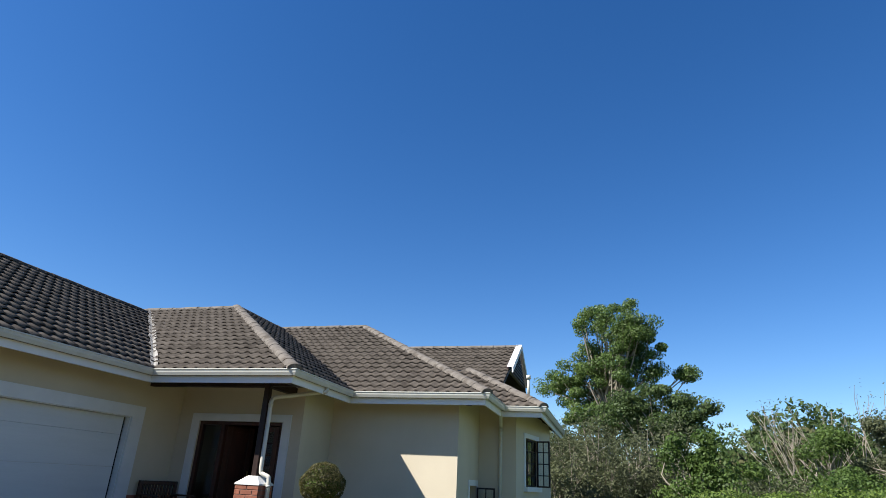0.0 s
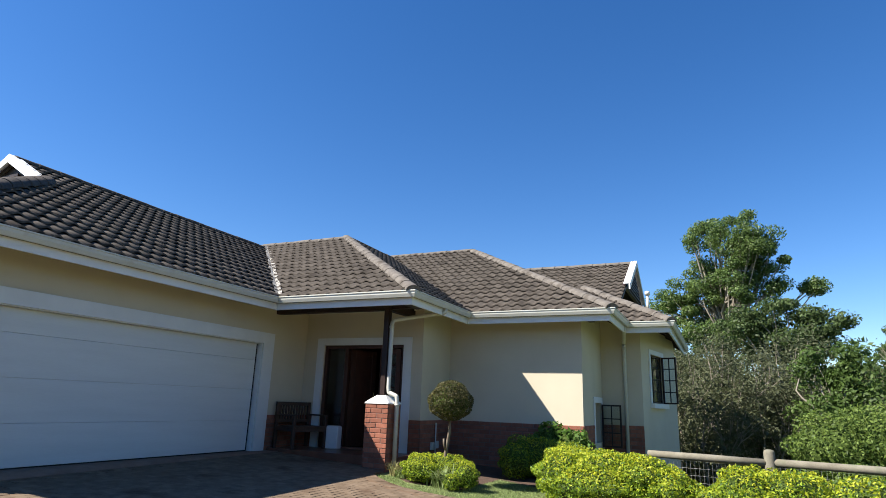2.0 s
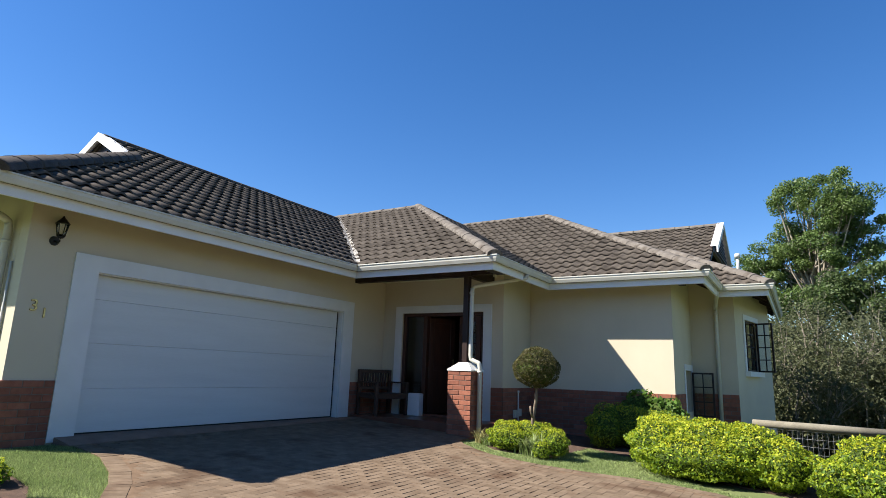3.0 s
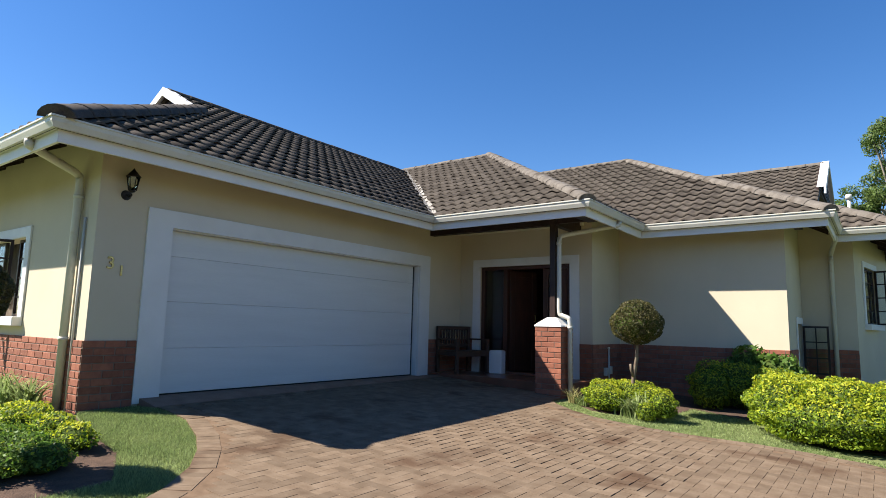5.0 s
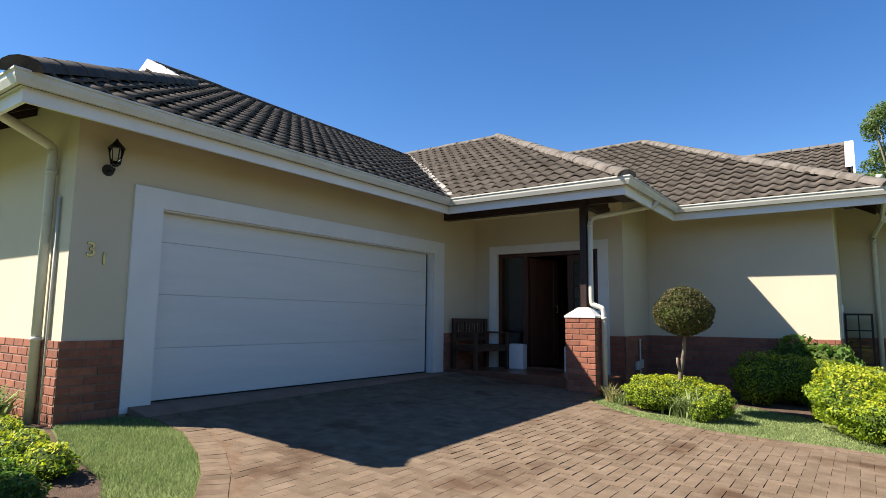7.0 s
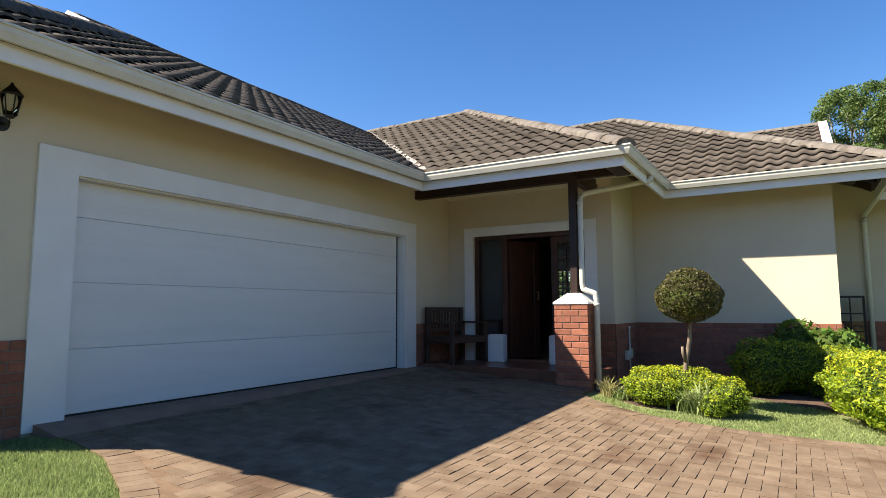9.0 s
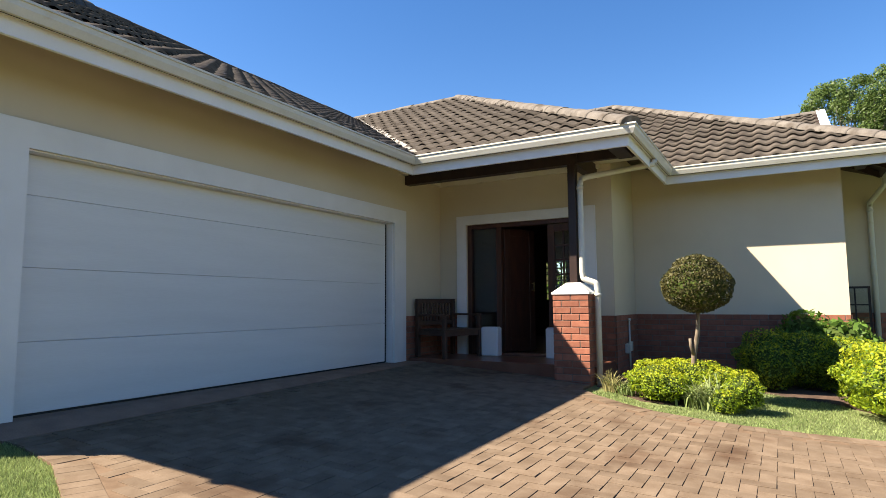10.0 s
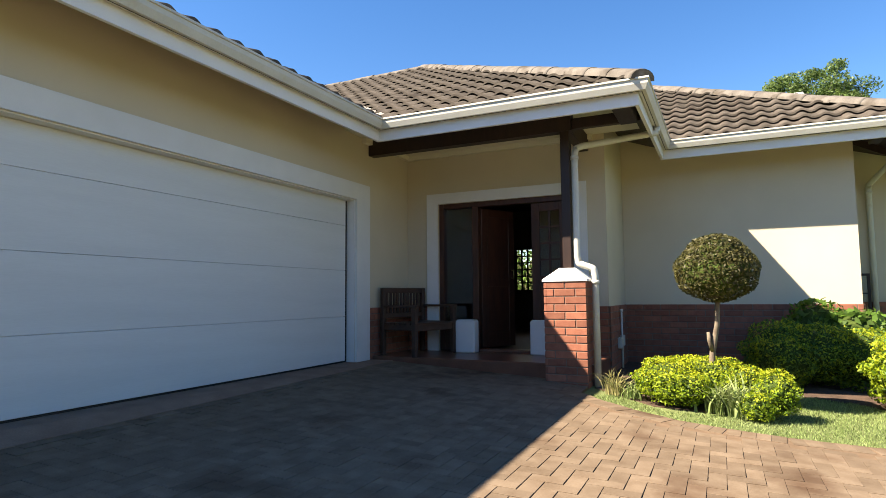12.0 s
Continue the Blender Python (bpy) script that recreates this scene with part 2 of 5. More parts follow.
def ground():
    bm = bmesh.new()
    ticks = [-600, -400, -250, -150, -90, -60, -40, -28, -20] + [-14 + i for i in range(0, 40)] + [28, 32, 38, 46, 60, 90, 150, 250, 400, 600]
    xs = sorted(set(ticks))
    ys = xs
    grid = [[bm.verts.new((x, y, gz(x, y) - 0.03)) for x in xs] for y in ys]
    for j in range(len(ys) - 1):
        for i in range(len(xs) - 1):
            bm.faces.new((grid[j][i], grid[j][i + 1], grid[j + 1][i + 1], grid[j + 1][i])).smooth = True
    return tagged(put("ground", bm, LAWN), "short green lawn ground running out to the trees", "lawn", kind="structure")


ground()

# ---- roofs ----
EAVE = 3.085
PITCH = 0.54                  # garage roof; the porch and the wings are a little steeper
COURSE, TILEW = 0.31, 0.225
COSP = 1 / math.hypot(1, PITCH)


def tile_profile(u):
    """Height across one double-curved tile, u from 0 to 1."""
    return 0.028 * max(0.0, math.sin(math.pi * min(1.0, u / 0.62))) - 0.008 * max(0.0, math.sin(math.pi * max(0.0, (u - 0.62) / 0.38)))


SEG = [0.0, 0.1, 0.21, 0.31, 0.41, 0.52, 0.62, 0.8, 1.0]


def roof_slope(name, poly, axis, sign, eave, label, single=None):
    """Tiles over the plan polygon poly; the slope climbs along axis ('x' or 'y') in the direction of sign from the eave line.
    single: plan box (x0, x1, y0, y1) in which each tile is a part of its own."""
    ob = thing(name, label, "roof", kind="structure")

    def at(s, d, h):
        # s along the eave, d up the slope in plan, h above the plane
        z = EAVE + PITCH * d + h / COSP
        return (eave + sign * d, s, z) if axis == "x" else (s, eave + sign * d, z)

    along = [p[1] if axis == "x" else p[0] for p in poly]
    up = [(p[0] - eave if axis == "x" else p[1] - eave) * sign for p in poly]
    s0, s1, d1 = min(along), max(along), max(up)
    step = COURSE * COSP
    bm = bmesh.new()
    rnd = random.Random(len(name) * 7 + int(eave * 100))
    singles = []
    n_rows = int(d1 / step) + 1
    for r in range(n_rows):
        d = r * step - 0.03
        e = d + step + 0.03
        c = int(math.floor(s0 / TILEW)) - 1
        while c * TILEW < s1 + TILEW:
            s = c * TILEW
            c += 1
            corners = [at(s, max(d, 0), 0), at(s + TILEW, max(d, 0), 0), at(s, e, 0), at(s + TILEW, e, 0)]
            ins = [inside(poly, q[0], q[1]) for q in corners]
            near = any(ins) or inside(poly, *at(s + TILEW / 2, (max(d, 0) + e) / 2, 0)[:2])
            if not near:
                continue
            lift = rnd.uniform(-0.004, 0.006)
            if single and all(ins) and len(singles) < 300:
                q = at(s, d, 0)
                if single[0] < q[0] < single[1] and single[2] < q[1] < single[3]:
                    singles.append((s, d, lift))
                    continue
            low = [bm.verts.new(at(s + TILEW * u, d, tile_profile(u) + 0.052 + lift)) for u in SEG]
            lip = [bm.verts.new(at(s + TILEW * u, d, tile_profile(u) + 0.03 + lift)) for u in SEG]
            top = [bm.verts.new(at(s + TILEW * u, e, tile_profile(u) + 0.006)) for u in SEG]
            flip = (axis == "x") == (sign > 0)
            for k in range(len(SEG) - 1):
                for a, b in ((low, top), (lip, low)):
                    q = (a[k], a[k + 1], b[k + 1], b[k])
                    f = bm.faces.new(q[::-1] if flip else q)
                    f.smooth = a is low
    # trim along the outline of the slope
    n = len(poly)
    area = sum(poly[i][0] * poly[(i + 1) % n][1] - poly[(i + 1) % n][0] * poly[i][1] for i in range(n))
    for i in range(n):
        (x0, y0), (x1, y1) = poly[i], poly[(i + 1) % n]
        if abs((x0 if axis == "x" else y0) - eave) < 0.01 and abs((x1 if axis == "x" else y1) - eave) < 0.01:
            continue
        out = Vector((y1 - y0, x0 - x1, 0)).normalized() * (1 if area > 0 else -1)
        bmesh.ops.bisect_plane(bm, geom=bm.verts[:] + bm.edges[:] + bm.faces[:], plane_co=(x0, y0, 0), plane_no=out)
    gone = []
    for f in bm.faces:
        c = f.calc_center_median()
        if axis == "x":
            c.x = eave + sign * max(0.002, (c.x - eave) * sign)
        else:
            c.y = eave + sign * max(0.002, (c.y - eave) * sign)
        if not inside(poly, c.x, c.y):
            gone.append(f)
    bmesh.ops.delete(bm, geom=gone, context="FACES")
    field = put("tile_field", bm, TILE, ob)
    tagged(field, kind="stuff")
    if singles:
        base = None
        s_0, d_0, _ = singles[0]
        for s, d, lift in singles:
            if base is None:
                tb = bmesh.new()
                e = d + step + 0.03
                low = [tb.verts.new(at(s + TILEW * u, d, tile_profile(u) + 0.052)) for u in SEG]
                lip = [tb.verts.new(at(s + TILEW * u, d, tile_profile(u) + 0.03)) for u in SEG]
                top = [tb.verts.new(at(s + TILEW * u, e, tile_profile(u) + 0.006)) for u in SEG]
                flip = (axis == "x") == (sign > 0)
                for k in range(len(SEG) - 1):
                    for a, b in ((low, top), (lip, low)):
                        q = (a[k], a[k + 1], b[k + 1], b[k])
                        f = tb.faces.new(q[::-1] if flip else q)
                        f.smooth = a is low
                base = put("tile", tb, TILE_ONE, ob)
            else:
                o = new("tile", base.data)
                o.parent = ob
                a, b = Vector(at(s_0, d_0, 0)), Vector(at(s, d, lift))
                o.location = b - a
    # boarding below the tiles
    ub = bmesh.new()
    hgt = lambda x, y: EAVE + PITCH * max(0.0, ((x if axis == "x" else y) - eave) * sign)
    prism(ub, poly if area > 0 else poly[::-1], lambda x, y: hgt(x, y) - 0.1, lambda x, y: hgt(x, y) - 0.02)
    put("boarding", ub, TIMBER, ob, "dark stained roof boarding under the tiles")
    return ob


GE, GS = -7.39, 2.59            # garage east and south eaves
PE, PS = -4.49, 8.61           # porch east and south eaves
ME, MS = -1.6, 11.15           # main wing east and south eaves
FE, FS = -0.69, 13.12           # far wing east and south eaves
GR = -11.89                     # garage ridge
GAB = 5.95                     # gablet plane
RD, RM, RF = 4.6, 4.8, 2.3     # run of the porch, main and far slopes
PR = PS + RD                   # porch ridge
gh = GAB - GS
valley_d = GE - GR
roof_slope("roof_garage_east", [(GE, GS), (GE, PS), (GR, PS + valley_d), (GR, GAB), (GE - gh, GAB)], "x", -1, GE,
           "weathered brown concrete tile slope above the garage door", (-8.9, -7.0, 3.0, 8.3))
roof_slope("roof_garage_south", [(GE, GS), (GE - gh, GAB), (2 * GR - GE + gh, GAB), (2 * GR - GE, GS)], "y", 1, GS, "weathered brown tiled hip end of the garage")
GRIDGE, GHIP = EAVE + PITCH * valley_d, EAVE + PITCH * gh
PITCH = 0.56
roof_slope("roof_porch_south", [(GE, PS), (PE, PS), (PE - (PR - PS), PR), (GE - (PR - PS), PR)], "y", 1, PS,
           "weathered brown tile slope over the entrance porch")
roof_slope("roof_porch_east", [(PE, PS), (PE, MS), (PE - RD, MS + RD), (PE - RD, PR)], "x", -1, PE, "weathered brown tile slope beside the porch hip")
roof_slope("roof_main_south", [(PE, MS), (ME, MS), (ME - RM, MS + RM), (PE - RM, MS + RM)], "y", 1, MS, "weathered brown tile slope of the main wing")
roof_slope("roof_main_east", [(ME, MS), (ME, FS), (ME - RM, FS + RM), (ME - RM, MS + RM)], "x", -1, ME, "weathered brown tile slope on the side of the main wing")
roof_slope("roof_far_south", [(ME, FS), (FE, FS), (FE - RF, FS + RF), (ME - RF, FS + RF)], "y", 1, FS, "small weathered tile slope of the far wing")


def plain_slope(name, pts, label):
    """A slope that faces away from the walk."""
    bm = bmesh.new()
    up = [bm.verts.new(p) for p in pts]
    dn = [bm.verts.new((p[0], p[1], p[2] - 0.1)) for p in pts]
    bm.faces.new(up)
    bm.faces.new(dn[::-1])
    for i in range(len(pts)):
        j = (i + 1) % len(pts)
        bm.faces.new((up[j], up[i], dn[i], dn[j]))
    bmesh.ops.recalc_face_normals(bm, faces=bm.faces)
    tagged(put(name, bm, TILE), label, "roof", kind="structure")


def rz(d):
    return EAVE + PITCH * d


TOPP, TOPM = rz(RD), rz(RM)
plain_slope("roof_garage_west", [(GR, GAB, GRIDGE), (GR, 20, GRIDGE), (2 * GR - GE, 20, EAVE), (2 * GR - GE, GS, EAVE), (2 * GR - GE + gh, GAB, GHIP)], "tiled rear slope of the garage roof")
plain_slope("roof_back_north", [(PE - RD, PR, TOPP), (-13, PR, TOPP), (-13, 19.0, EAVE), (PE - RD, 19.0, EAVE)], "tiled rear slope behind the porch ridge")
plain_slope("roof_back_main", [(ME - RM, MS + RM, TOPM), (PE - RM, MS + RM, TOPM), (PE - RM, 22, EAVE), (ME - RM, 22, EAVE)], "tiled rear slope of the main wing")
plain_slope("roof_far_east", [(FE, FS, EAVE), (FE, 19.0, EAVE), (FE - RF, 19.0, rz(RF)), (FE - RF, FS + RF, rz(RF))], "tiled side slope of the far wing")

# far gabled roof with white barge boards
GX, GYR, GZR = -2.1, 19.0, 5.75
_e, EAVE = EAVE, GZR - PITCH * 2.9
roof_slope("roof_gable_south", [(-10.5, GYR - 2.9), (GX, GYR - 2.9), (GX, GYR), (-10.5, GYR)], "y", 1, GYR - 2.9, "weathered tile slope of the far gabled roof")
EAVE = _e
plain_slope("roof_gable_north", [(GX, GYR, GZR), (-10.5, GYR, GZR), (-10.5, GYR + 2.9, GZR - PITCH * 2.9), (GX, GYR + 2.9, GZR - PITCH * 2.9)], "tiled rear slope of the far gabled roof")


def gable_end(name, x0, y0, ztop, half, axis, label, depth=0.14):
    """A white-edged gable triangle with a dark recessed face. axis: the way the face looks ('x' east, 'y' south)."""
    ob = thing(name, label, "gable", kind="structure")
    drop = half * PITCH
    to = (lambda s, o, z: (x0 + o, y0 + s, z)) if axis == "x" else (lambda s, o, z: (x0 + s, y0 - o, z))
    face = bmesh.new()
    a = [face.verts.new(to(*q)) for q in ((-half, 0.0, ztop - drop), (half, 0.0, ztop - drop), (0, 0.0, ztop))]
    b = [face.verts.new(to(*q)) for q in ((-half, -0.1, ztop - drop), (half, -0.1, ztop - drop), (0, -0.1, ztop))]
    face.faces.new(a)
    face.faces.new(b[::-1])
    for i in range(3):
        face.faces.new((a[i], b[i], b[(i + 1) % 3], a[(i + 1) % 3]))
    bmesh.ops.recalc_face_normals(face, faces=face.faces)
    put("infill", face, TIMBER, ob, "dark slatted gable infill")
    for sgn in (-1, 1):
        bb = bmesh.new()
        w = 0.17
        prof = [(0, ztop + 0.06), (sgn * half, ztop - drop + 0.06), (sgn * half, ztop - drop + 0.06 - w), (0, ztop + 0.06 - w)]
        f0 = [bb.verts.new(to(s, depth, z)) for s, z in prof]
        f1 = [bb.verts.new(to(s, depth - 0.04, z)) for s, z in prof]
        s0 = [bb.verts.new(to(s, -0.05, z)) for s, z in prof[:2]]
        bb.faces.new(f0)
        bb.faces.new(f1[::-1])
        for i in range(4):
            bb.faces.new((f0[i], f0[(i + 1) % 4], f1[(i + 1) % 4], f1[i]))
        bb.faces.new((f1[0], f1[1], s0[1], s0[0]))
        bmesh.ops.recalc_face_normals(bb, faces=bb.faces)
        put("barge_board", bb, WHITE, ob, "white painted barge board")
    sl = bmesh.new()
    k = 0
    while 0.12 + 0.1 * k < drop - 0.3:
        z = ztop - drop + 0.05 + 0.1 * k
        w = (ztop - 0.25 - z) / PITCH
        if w > 0.05:
            c0, c1 = to(-w, 0.012, z), to(w, 0.045, z + 0.05)
            box(sl, [min(p, q) for p, q in zip(c0, c1)], [max(p, q) for p, q in zip(c0, c1)])
        k += 1
    if sl.verts:
        put("slat", sl, TIMBER, ob)
    return ob


gable_end("gable_garage", GR, GAB + 0.02, GRIDGE + 0.02, valley_d - gh, "y", "white-edged gablet with a dark vent on the garage roof")
gable_end("gable_far", GX, GYR, GZR + 0.06, 2.0, "x", "white-edged gable end of the far tiled roof")


def ridge_caps(name, a, b, label, r=0.11, lumpy=0.006, material=None):
    """Half-round ridge caps, overlapping, bedded in mortar from a (low) to b."""
    ob = thing(name, label, "ridge", kind="structure")
    a, b = Vector(a), Vector(b)
    d = (b - a)
    n = max(1, round(d.length / 0.42))
    d.normalize()
    side = d.cross(Vector((0, 0, 1))).normalized()
    upv = side.cross(d)
    rnd = random.Random(n)
    for i in range(n):
        bm = bmesh.new()
        p0, p1 = a + d * (i * 0.42 - 0.03), a + d * ((i + 1) * 0.42 + 0.02)
        rings = []
        off = rnd.uniform(-lumpy, lumpy)
        for p, rr in ((p0, r + 0.003), (p0 + d * 0.05, r + 0.004), (p0 + d * 0.06, r + 0.001), (p1, r)):
            rings.append([bm.verts.new(p + side * (rr * 1.15 * math.cos(t)) + upv * (rr * math.sin(t) * 0.85 - 0.045 + off)) for t in [math.pi * k / 8 for k in range(9)]])
        for q, s in zip(rings, rings[1:]):
            for k in range(8):
                bm.faces.new((q[k], s[k], s[k + 1], q[k + 1])).smooth = True
        bm.faces.new(rings[0][::-1])
        bmesh.ops.recalc_face_normals(bm, faces=bm.faces)
        put("ridge_cap", bm, material or RIDGE, ob)
    return ob


ridge_caps("ridge_garage_hip", (GE, GS, EAVE + 0.06), (GE - gh, GAB, GHIP + 0.05), "dark rounded hip caps at the garage corner", 0.15, material=DARKCAP)
ridge_caps("ridge_garage", (GR, GAB, GRIDGE + 0.03), (GR, PS + valley_d, GRIDGE + 0.03), "dark ridge caps along the garage roof", material=DARKCAP)
ridge_caps("ridge_porch_hip", (PE, PS, EAVE + 0.06), (PE - RD, PR, TOPP + 0.03), "lichened hip caps above the porch corner", 0.115)
ridge_caps("ridge_porch", (PE - RD, PR, TOPP + 0.02), (-13, PR, TOPP + 0.02), "lichened ridge caps on the porch roof")
ridge_caps("ridge_porch_back", (PE - RD, PR, TOPP + 0.02), (PE - RD, MS + RD, TOPP + 0.02), "lichened ridge caps running back from the porch hip")
ridge_caps("ridge_main_hip", (ME, MS, EAVE + 0.06), (ME - RM, MS + RM, TOPM + 0.03), "lichened hip caps of the main wing", 0.115)
ridge_caps("ridge_main", (ME - RM, MS + RM, TOPM + 0.02), (PE - RM, MS + RM, TOPM + 0.02), "lichened ridge caps along the main wing")
ridge_caps("ridge_far_hip", (FE, FS, EAVE + 0.06), (FE - RF, FS + RF, rz(RF) + 0.03), "lichened hip caps of the far wing", 0.115)
ridge_caps("ridge_gable", (GX, GYR, GZR + 0.05), (-10.5, GYR, GZR + 0.05), "ridge caps of the far gabled roof")


def valley_lining(name, a, b):
    """Pale mortar and flashing in a roof valley."""
    bm = bmesh.new()
    a, b = Vector(a), Vector(b)
    n = 24
    rnd = random.Random(3)
    side = Vector((1, 1, 0)).normalized()
    rows = []
    for i in range(n + 1):
        p = a.lerp(b, i / n)
        w = 0.07 + rnd.uniform(-0.03, 0.03)
        rows.append([bm.verts.new(p + side * w + Vector((0, 0, 0.1))), bm.verts.new(p + Vector((0, 0, 0.07))), bm.verts.new(p - side * w + Vector((0, 0, 0.1)))])
    for q, s in zip(rows, rows[1:]):
        for k in range(2):
            bm.faces.new((q[k], q[k + 1], s[k + 1], s[k]))
    bmesh.ops.solidify(bm, geom=bm.faces[:], thickness=0.02)
    bmesh.ops.recalc_face_normals(bm, faces=bm.faces)
    tagged(put(name, bm, FLASHING), "pale mortar lining of the roof valley", "roof valley", kind="structure")


valley_lining("valley_porch", (GE, PS, EAVE), (GR, PS + valley_d, GRIDGE + 0.05))

# ---- gutters and fascias ----


def gutter_run(name, a, b, out, label, m0=0.0, m1=0.0, top=None):
    """A white square gutter with a rolled lip on a fascia board from a to b; out: unit vector away from the house; m0, m1: mitre lengths."""
    top = EAVE + 0.02 if top is None else top
    ob = thing(name, label, "gutter", kind="structure")
    a, b, o = Vector((*a, 0)), Vector((*b, 0)), Vector((*out, 0))
    d = (b - a).normalized()
    prof = [(-0.10, -0.01), (0.0, 0.0), (0.012, 0.0), (0.012, -0.018), (0.0, -0.022), (-0.004, -0.06), (-0.028, -0.115), (-0.095, -0.115), (-0.1, -0.09)]
    fas = [(-0.10, -0.0), (-0.102, -0.235), (-0.135, -0.235), (-0.135, 0.0)]
    for nm, pr, mt in (("gutter", prof, GUTTER), ("fascia", fas, WHITE)):
        bm = bmesh.new()
        ends = []
        for p, sg, mm in ((a, -1, m0), (b, 1, m1)):
            ends.append([bm.verts.new(p + o * q + d * (sg * mm * q) + Vector((0, 0, top + z))) for q, z in pr])
        n = len(pr)
        for i in range(n):
            bm.faces.new((ends[0][i], ends[0][(i + 1) % n], ends[1][(i + 1) % n], ends[1][i]))
        bm.faces.new(ends[0][::-1])
        bm.faces.new(ends[1])
        bmesh.ops.recalc_face_normals(bm, faces=bm.faces)
        put(nm, bm, mt, ob)
    return ob


G2 = 0.06
gutter_run("gutter_garage_east", (GE + G2, GS - G2), (GE + G2, PS - G2), (1, 0), "white gutter and fascia above the garage door", 1, -1)
gutter_run("gutter_garage_south", (2 * GR - GE, GS - G2), (GE + G2, GS - G2), (0, -1), "white gutter and fascia on the garage side", 0, 1)
gutter_run("gutter_porch_south", (GE + G2, PS - G2), (PE + G2, PS - G2), (0, -1), "white gutter and fascia across the porch", -1, 1)
gutter_run("gutter_porch_east", (PE + G2, PS - G2), (PE + G2, MS - G2), (1, 0), "white gutter and fascia on the porch side", 1, -1)
gutter_run("gutter_main_south", (PE + G2, MS - G2), (ME + G2, MS - G2), (0, -1), "white gutter and fascia on the main wing", -1, 1)
gutter_run("gutter_main_east", (ME + G2, MS - G2), (ME + G2, FS - G2), (1, 0), "white gutter and fascia on the main wing side", 1, -1)
gutter_run("gutter_far_south", (ME + G2, FS - G2), (FE + G2, FS - G2), (0, -1), "white gutter and fascia on the far wing", -1, 1)
gutter_run("gutter_far_east", (FE + G2, FS - G2), (FE + G2, 19.0), (1, 0), "white gutter and fascia on the far wing side", 1, 0)


def rafter_tails(name, x0, x1, y0, y1, axis, eave, sign, hip, step=0.7):
    """Dark rafters under an eave, cut short where they near the hip that starts at the corner hip."""
    ob = thing(name, "dark stained rafter tails under the eaves", "rafters", kind="structure")
    s, end = (x0, x1) if axis == "y" else (y0, y1)
    while s < end:
        bm = bmesh.new()
        d0, d1 = 0.14, min(1.0, max(0.2, abs(s - hip)))
        pts = []
        for d, h0, h1 in ((d0, -0.2, -0.1), (d1, -0.22, -0.1)):
            for w in (-0.02, 0.02):
                for h in (h0, h1):
                    z = EAVE + PITCH * d + h
                    pts.append(bm.verts.new((s + w, eave + sign * d, z) if axis == "y" else (eave + sign * d, s + w, z)))
        for q in ((0, 1, 3, 2), (4, 6, 7, 5), (0, 4, 5, 1), (2, 3, 7, 6), (1, 5, 7, 3), (0, 2, 6, 4)):
            bm.faces.new([pts[i] for i in q])
        bmesh.ops.recalc_face_normals(bm, faces=bm.faces)
        put("rafter", bm, TIMBER, ob)
        s += step
    return ob


rafter_tails("rafters_garage_south", -14, GE - 0.2, 0, 0, "y", GS, 1, GE)
rafter_tails("rafters_main_east", 0, 0, MS + 0.3, 13.0, "x", ME, -1, MS)
rafter_tails("rafters_far_east", 0, 0, FS + 0.3, 18.5, "x", FE, -1, FS)

# ---- walls ----
WX = -8.03                     # garage front
WS = 3.31                      # garage side
DY = 10.42                     # entrance wall
PX = -5.17                     # return wall beside the porch
MY, MX = 11.77, -2.31            # main wing walls
FY, FX = 13.9, -1.43           # far wing walls
PLINTH = 0.92
WTOP = 3.42


def wall(name, pairs, label, material=None):
    bm = boxes(*pairs)
    return tagged(put(name, bm, material or PLASTER), label, "wall", kind="structure")


def holed_wall(name, axis, face, thick, span, heights, hole, label, material=None, category="wall"):
    """An upright wall in one piece with one opening. axis: the way it runs; face: its outer plane; thick: signed, inwards;
    span, heights: its extent; hole: (s0, s1, z0, z1), z0 at the wall's foot for a doorway."""
    to = (lambda s, z, o: (s, face + o, z)) if axis == "x" else (lambda s, z, o: (face + o, s, z))
    (s0, s1), (z0, z1), (a0, a1, b0, b1) = span, heights, hole
    bm = bmesh.new()
    if b0 <= z0:
        loops = [[(s0, z0), (a0, z0), (a0, b1), (a1, b1), (a1, z0), (s1, z0), (s1, z1), (s0, z1)]]
        fs = [bm.faces.new([bm.verts.new(to(s, z, 0)) for s, z in loops[0]])]
    else:
        o = [bm.verts.new(to(s, z, 0)) for s, z in ((s0, z0), (s1, z0), (s1, z1), (s0, z1))]
        i = [bm.verts.new(to(s, z, 0)) for s, z in ((a0, b0), (a1, b0), (a1, b1), (a0, b1))]
        fs = [bm.faces.new((o[k], o[(k + 1) % 4], i[(k + 1) % 4], i[k])) for k in range(4)]
    r = bmesh.ops.extrude_face_region(bm, geom=fs)
    shift = Vector(to(0, 0, thick)) - Vector(to(0, 0, 0))
    bmesh.ops.translate(bm, vec=shift, verts=[v for v in r["geom"] if isinstance(v, bmesh.types.BMVert)])
    bmesh.ops.recalc_face_normals(bm, faces=bm.faces)
    return tagged(put(name, bm, material or PLASTER), label, category, kind="structure")


